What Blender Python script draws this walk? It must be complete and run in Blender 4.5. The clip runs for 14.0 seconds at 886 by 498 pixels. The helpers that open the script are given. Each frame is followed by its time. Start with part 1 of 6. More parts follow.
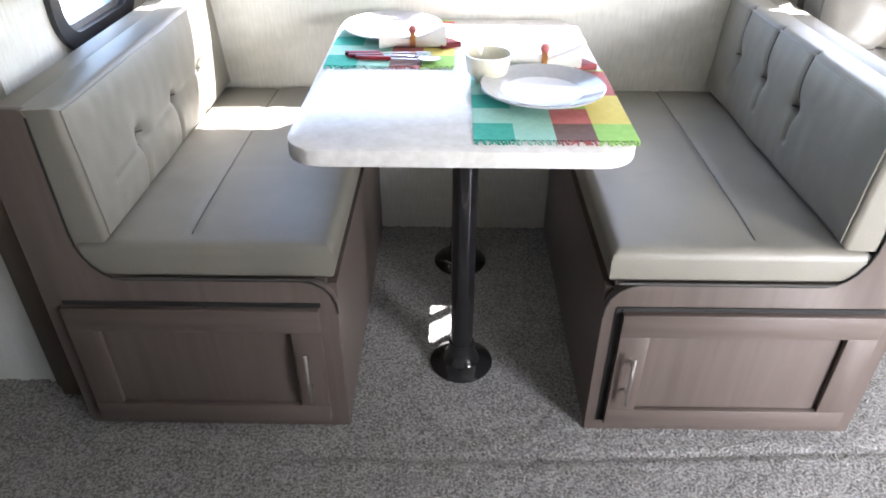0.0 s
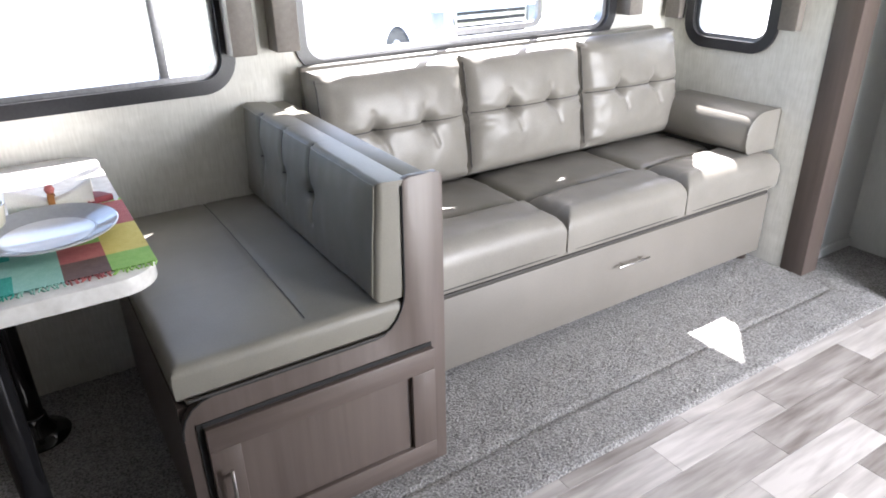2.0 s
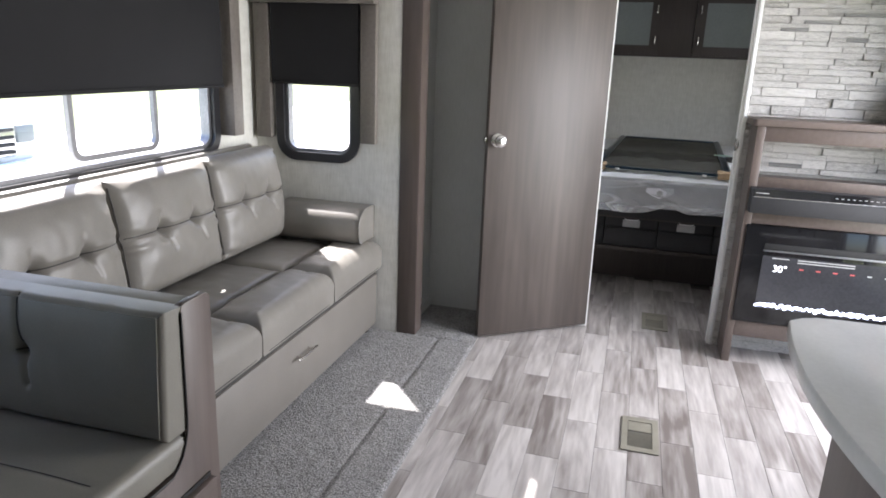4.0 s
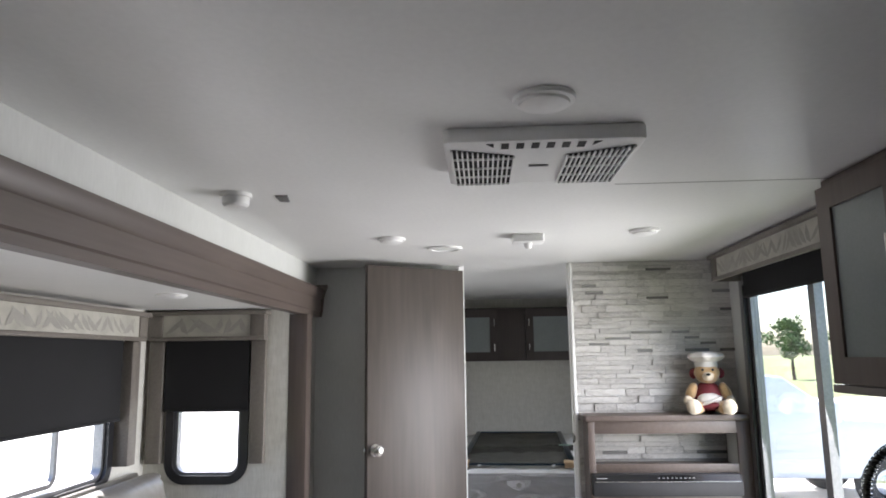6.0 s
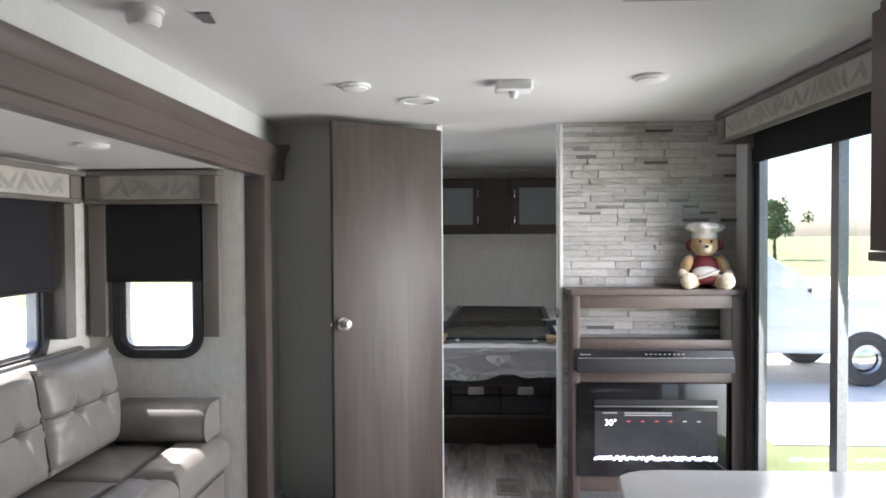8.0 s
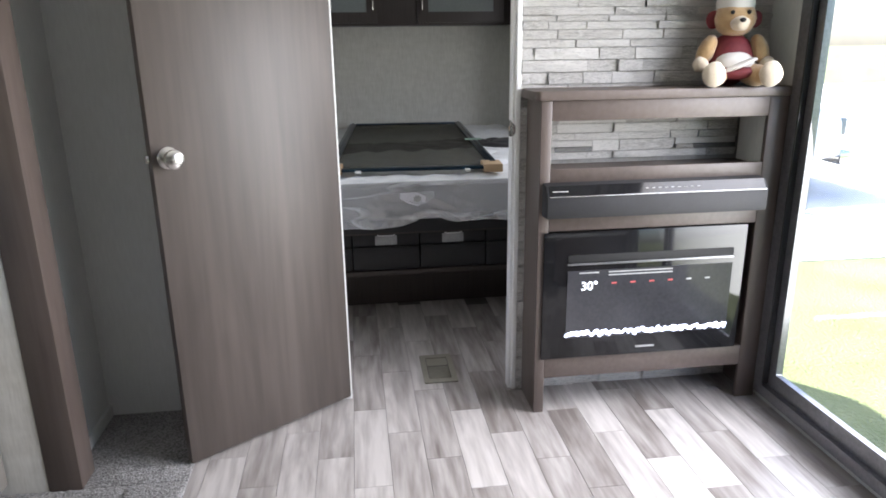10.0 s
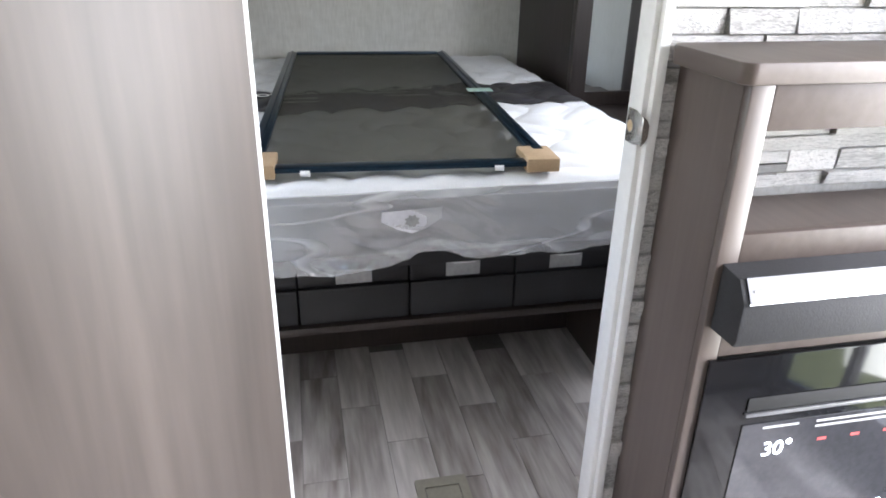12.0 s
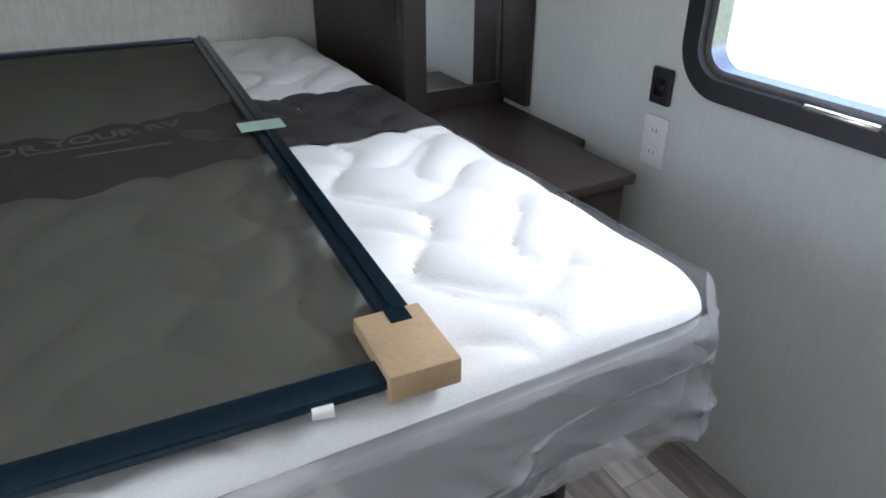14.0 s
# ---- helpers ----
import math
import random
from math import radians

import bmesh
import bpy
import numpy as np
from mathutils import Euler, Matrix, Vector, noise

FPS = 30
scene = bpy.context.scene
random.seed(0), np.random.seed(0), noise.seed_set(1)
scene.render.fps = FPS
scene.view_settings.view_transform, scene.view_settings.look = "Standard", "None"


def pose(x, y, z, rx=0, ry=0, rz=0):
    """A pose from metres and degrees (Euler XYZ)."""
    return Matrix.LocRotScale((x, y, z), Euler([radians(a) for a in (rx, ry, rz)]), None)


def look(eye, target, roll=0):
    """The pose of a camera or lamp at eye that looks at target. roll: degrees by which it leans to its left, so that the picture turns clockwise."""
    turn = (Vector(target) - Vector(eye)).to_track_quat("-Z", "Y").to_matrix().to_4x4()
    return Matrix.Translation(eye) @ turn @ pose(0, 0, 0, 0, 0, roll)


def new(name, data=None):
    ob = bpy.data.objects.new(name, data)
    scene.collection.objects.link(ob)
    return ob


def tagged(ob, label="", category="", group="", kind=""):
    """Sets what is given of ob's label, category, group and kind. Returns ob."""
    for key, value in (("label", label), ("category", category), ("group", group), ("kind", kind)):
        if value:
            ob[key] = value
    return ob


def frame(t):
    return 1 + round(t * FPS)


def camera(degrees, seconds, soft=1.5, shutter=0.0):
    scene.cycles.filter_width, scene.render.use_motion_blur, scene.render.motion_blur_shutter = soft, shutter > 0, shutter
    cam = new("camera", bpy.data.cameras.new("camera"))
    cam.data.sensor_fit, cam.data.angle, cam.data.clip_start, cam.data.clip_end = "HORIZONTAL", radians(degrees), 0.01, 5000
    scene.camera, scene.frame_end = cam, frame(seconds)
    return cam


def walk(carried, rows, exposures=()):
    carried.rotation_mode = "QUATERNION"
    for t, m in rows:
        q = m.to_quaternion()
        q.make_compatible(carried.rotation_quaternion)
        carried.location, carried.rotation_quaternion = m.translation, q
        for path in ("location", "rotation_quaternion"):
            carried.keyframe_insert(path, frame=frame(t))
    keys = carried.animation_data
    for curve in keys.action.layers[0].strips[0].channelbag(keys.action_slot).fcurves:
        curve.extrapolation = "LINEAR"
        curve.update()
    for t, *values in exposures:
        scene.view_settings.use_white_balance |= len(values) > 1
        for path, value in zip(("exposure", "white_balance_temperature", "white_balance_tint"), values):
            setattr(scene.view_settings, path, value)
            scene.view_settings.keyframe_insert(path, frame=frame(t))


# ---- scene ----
cam = camera(66.3, 14.0, soft=1.75)
EXPOSURES = [(0.0, 4.0, 6250, 15), (0.5, 3.95, 6250, 15), (1.0, 4.05, 6250, 15), (1.6, 3.45, 6200, 15), (2.5, 2.75, 6200, 15), (3.0, 2.55, 6200, 15), (5.5, 2.12, 6200, 16), (8.5, 2.0, 6200, 16), (11.0, 2.75, 6150, 15), (12.0, 3.1, 6100, 15), (13.0, 2.9, 6050, 14), (14.0, 2.75, 6000, 13)]
PATH = [
    (0, (0.722, 0.23, 1.29), (0.701, 1.889, 0.174), 0.2),
    (0.5, (0.764, 0.22, 1.277), (0.873, 1.88, 0.166), 0.3),
    (1, (0.86, 0.193, 1.291), (1.34, 1.859, 0.293), 0.2),
    (1.5, (0.905, 0.168, 1.286), (1.727, 1.745, 0.371), 0.7),
    (2, (0.924, 0.148, 1.301), (1.885, 1.681, 0.448), -1.0),
    (2.5, (0.927, 0.138, 1.303), (2.024, 1.609, 0.508), -2.1),
    (3, (0.873, 0.209, 1.296), (2.288, 1.377, 0.499), 0.5),
    (3.2, (0.805, 0.292, 1.325), (2.389, 1.209, 0.519), 0.7),
    (5.3, (-0.022, 0.549, 1.345), (1.969, 0.719, 1.248), -0.0),
    (5.5, (-0.046, 0.55, 1.38), (1.949, 0.69, 1.447), -0.4),
    (6, (-0.064, 0.525, 1.458), (1.909, 0.636, 1.771), -0.8),
    (6.5, (-0.063, 0.514, 1.479), (1.903, 0.555, 1.848), -1.2),
    (7, (-0.016, 0.502, 1.473), (1.961, 0.506, 1.776), -1.2),
    (7.5, (0.111, 0.468, 1.444), (2.104, 0.536, 1.598), -0.6),
    (8, (0.323, 0.48, 1.407), (2.321, 0.562, 1.365), -0.3),
    (8.5, (0.608, 0.555, 1.397), (2.604, 0.553, 1.267), -0.2),
    (8.7, (0.71, 0.545, 1.374), (2.7, 0.508, 1.18), -0.2),
    (10.8, (2.126, 0.582, 1.258), (3.975, 0.382, 0.522), -2.0),
    (11, (2.26, 0.575, 1.272), (4.101, 0.409, 0.507), -2.2),
    (11.5, (2.594, 0.581, 1.269), (4.421, 0.372, 0.483), -0.9),
    (12, (2.881, 0.569, 1.269), (4.661, 0.181, 0.445), 1.1),
    (12.5, (3.213, 0.471, 1.256), (4.981, 0.069, 0.413), -0.1),
    (13, (3.48, 0.438, 1.245), (5.192, -0.061, 0.34), 0.1),
    (13.5, (3.698, 0.387, 1.261), (5.293, -0.388, 0.335), 1.4),
    (14, (3.909, 0.236, 1.236), (5.45, -0.599, 0.271), 0.1),
]
walk(cam, [(t, look(eye, target, roll)) for t, eye, target, roll in PATH], EXPOSURES)

# ---- light ----
SUN = Vector((0.605, 0.505, 1.03)).normalized()
world = bpy.data.worlds.new("world")
scene.world = world
world.use_nodes = True
wn = world.node_tree.nodes
sky = wn.new("ShaderNodeTexSky")
sky.sky_type, sky.sun_disc = "NISHITA", False
sky.sun_elevation = math.asin(SUN.z)
sky.sun_rotation = math.atan2(SUN.x, SUN.y)
sky.dust_density = 2.0
world.node_tree.links.new(sky.outputs["Color"], wn["Background"].inputs["Color"])
wn["Background"].inputs["Strength"].default_value = 0.15
sun_data = bpy.data.lights.new("sun", "SUN")
sun_data.energy, sun_data.angle, sun_data.color = 4.6, radians(0.6), (1.0, 0.96, 0.9)
sun = new("sun", sun_data)
sun.rotation_euler = SUN.to_track_quat("Z", "Y").to_euler()


def window_light(name, at, towards, wide, high, watts, spread=180):
    """An area lamp set in a wall opening to stand in for skylight."""
    data = bpy.data.lights.new(name, "AREA")
    data.shape, data.size, data.size_y, data.energy, data.color = "RECTANGLE", wide, high, watts, (1.0, 0.98, 0.95)
    data.spread = radians(spread)
    ob = new(name, data)
    ob.matrix_world = look(at, towards)


window_light("bedroom_window_light", (4.515, -0.90, 1.34), (4.6, 1.0, 0.6), 0.7, 0.26, 1.9)
# added fill lamp, set in a north window that is never in view
window_light("unseen_window_fill", (4.515, 1.52, 1.18), (4.6, 0.0, 0.7), 0.7, 0.55, 0.5)
window_light("patio_door_light", (3.08, -0.93, 0.95), (2.95, 1.2, 0.5), 1.05, 1.4, 12.5, 135)


# ---- materials ----
def material(name):
    m = bpy.data.materials.new(name)
    m.use_nodes = True
    return m, m.node_tree.nodes, m.node_tree.links, m.node_tree.nodes["Principled BSDF"]


def surface(name, low, high, rough=0.5, metal=0.0, scale=(8, 8, 8), fine=(90, 90, 90), bump=0.1, amount=0.5, rand=0.0, sheen=0.0, coat=0.0, warp=0.0, spec=0.5, dist=0.004, stops=(0.3, 0.7)):
    """A surface that varies between two colours at two scales, with fine relief."""
    m, n, l, b = material(name)
    tc = n.new("ShaderNodeTexCoord")
    vec = tc.outputs["Object"]
    if rand:
        info = n.new("ShaderNodeObjectInfo")
        mul = n.new("ShaderNodeMath")
        mul.operation = "MULTIPLY"
        mul.inputs[1].default_value = 37.0
        l.new(info.outputs["Random"], mul.inputs[0])
        add = n.new("ShaderNodeVectorMath")
        add.operation = "ADD"
        l.new(vec, add.inputs[0])
        l.new(mul.outputs[0], add.inputs[1])
        vec = add.outputs[0]

    def noisy(sc, detail, distortion):
        mp = n.new("ShaderNodeMapping")
        mp.inputs["Scale"].default_value = sc
        l.new(vec, mp.inputs["Vector"])
        t = n.new("ShaderNodeTexNoise")
        t.inputs["Scale"].default_value = 1.0
        t.inputs["Detail"].default_value = detail
        t.inputs["Distortion"].default_value = distortion
        l.new(mp.outputs[0], t.inputs["Vector"])
        return t.outputs["Fac"]

    big, small = noisy(scale, 4, warp), noisy(fine, 3, 0)
    mixf = n.new("ShaderNodeMath")
    mixf.operation = "MULTIPLY_ADD"
    l.new(small, mixf.inputs[0])
    mixf.inputs[1].default_value = amount
    half = n.new("ShaderNodeMath")
    half.operation = "MULTIPLY"
    l.new(big, half.inputs[0])
    half.inputs[1].default_value = 1.0 - amount
    l.new(half.outputs[0], mixf.inputs[2])
    fac = mixf.outputs[0]
    if rand:
        r2 = n.new("ShaderNodeMath")
        r2.operation = "MULTIPLY_ADD"
        l.new(info.outputs["Random"], r2.inputs[0])
        r2.inputs[1].default_value = rand
        l.new(fac, r2.inputs[2])
        r3 = n.new("ShaderNodeMath")
        r3.operation = "SUBTRACT"
        l.new(r2.outputs[0], r3.inputs[0])
        r3.inputs[1].default_value = rand / 2
        fac = r3.outputs[0]
    ramp = n.new("ShaderNodeValToRGB")
    ramp.color_ramp.elements[0].position, ramp.color_ramp.elements[1].position = stops
    ramp.color_ramp.elements[0].color = (*low, 1)
    ramp.color_ramp.elements[1].color = (*high, 1)
    l.new(fac, ramp.inputs[0])
    l.new(ramp.outputs[0], b.inputs["Base Color"])
    b.inputs["Roughness"].default_value = rough
    b.inputs["Metallic"].default_value = metal
    b.inputs["Specular IOR Level"].default_value = spec
    b.inputs["Sheen Weight"].default_value = sheen
    b.inputs["Coat Weight"].default_value = coat
    if bump:
        bp = n.new("ShaderNodeBump")
        bp.inputs["Strength"].default_value = bump
        bp.inputs["Distance"].default_value = dist
        l.new(small, bp.inputs["Height"])
        l.new(bp.outputs[0], b.inputs["Normal"])
    return m


def see_through(name, tint, gloss=1.0, milky=0.0, milk=(0.8, 0.8, 0.8), rough=0.0, crinkle=0.0):
    """A thin clear sheet: straight through, with a Fresnel gloss and a little body; crinkle adds long creases."""
    m, n, l, b = material(name)
    n.remove(b)
    tr, gl, di = n.new("ShaderNodeBsdfTransparent"), n.new("ShaderNodeBsdfGlossy"), n.new("ShaderNodeBsdfDiffuse")
    tr.inputs[0].default_value, di.inputs[0].default_value = (*tint, 1), (*milk, 1)
    gl.inputs["Roughness"].default_value = rough
    body = n.new("ShaderNodeMixShader")
    body.inputs[0].default_value = milky
    l.new(tr.outputs[0], body.inputs[1])
    l.new(di.outputs[0], body.inputs[2])
    lw = n.new("ShaderNodeLayerWeight")
    if crinkle:
        tc, mp, tn = n.new("ShaderNodeTexCoord"), n.new("ShaderNodeMapping"), n.new("ShaderNodeTexNoise")
        mp.inputs["Rotation"].default_value = (radians(24), 0, 0)
        mp.inputs["Scale"].default_value = (4, 1.5, 8)
        tn.inputs["Scale"].default_value, tn.inputs["Detail"].default_value, tn.inputs["Distortion"].default_value = 1.0, 1.2, 0.5
        l.new(tc.outputs["Object"], mp.inputs["Vector"])
        l.new(mp.outputs[0], tn.inputs["Vector"])
        # a crease runs where the noise crosses its middle
        crease = n.new("ShaderNodeValToRGB")
        crease.color_ramp.elements[0].position, crease.color_ramp.elements[0].color = 0.46, (0, 0, 0, 1)
        crease.color_ramp.elements[1].position, crease.color_ramp.elements[1].color = 0.505, (0, 0, 0, 1)
        crease.color_ramp.elements.new(0.492).color = (1, 1, 1, 1)
        l.new(tn.outputs["Fac"], crease.inputs[0])
        bp = n.new("ShaderNodeBump")
        bp.inputs["Strength"].default_value, bp.inputs["Distance"].default_value = crinkle, 0.006
        l.new(crease.outputs[0], bp.inputs["Height"])
        for node in (gl, di, lw):
            l.new(bp.outputs[0], node.inputs["Normal"])
        # film is milkier along creases, which also paints in their streaky highlights
        haze = n.new("ShaderNodeMath")
        haze.operation = "MULTIPLY_ADD"
        haze.inputs[1].default_value, haze.inputs[2].default_value = 0.26, milky - 0.02
        l.new(crease.outputs[0], haze.inputs[0])
        l.new(haze.outputs[0], body.inputs[0])
    pw = n.new("ShaderNodeMath")
    pw.operation = "POWER"
    pw.inputs[1].default_value = 4.0
    l.new(lw.outputs["Facing"], pw.inputs[0])
    ma = n.new("ShaderNodeMath")
    ma.operation = "MULTIPLY_ADD"
    ma.inputs[1].default_value, ma.inputs[2].default_value = 0.85 * min(1.0, gloss), 0.05 * gloss
    l.new(pw.outputs[0], ma.inputs[0])
    mix = n.new("ShaderNodeMixShader")
    l.new(ma.outputs[0], mix.inputs[0])
    l.new(body.outputs[0], mix.inputs[1])
    l.new(gl.outputs[0], mix.inputs[2])
    l.new(mix.outputs[0], n["Material Output"].inputs["Surface"])
    return m


def glow(name, colour, strength):
    m, n, l, b = material(name)
    b.inputs["Base Color"].default_value = (*colour, 1)
    b.inputs["Emission Color"].default_value = (*colour, 1)
    b.inputs["Emission Strength"].default_value = strength
    return m


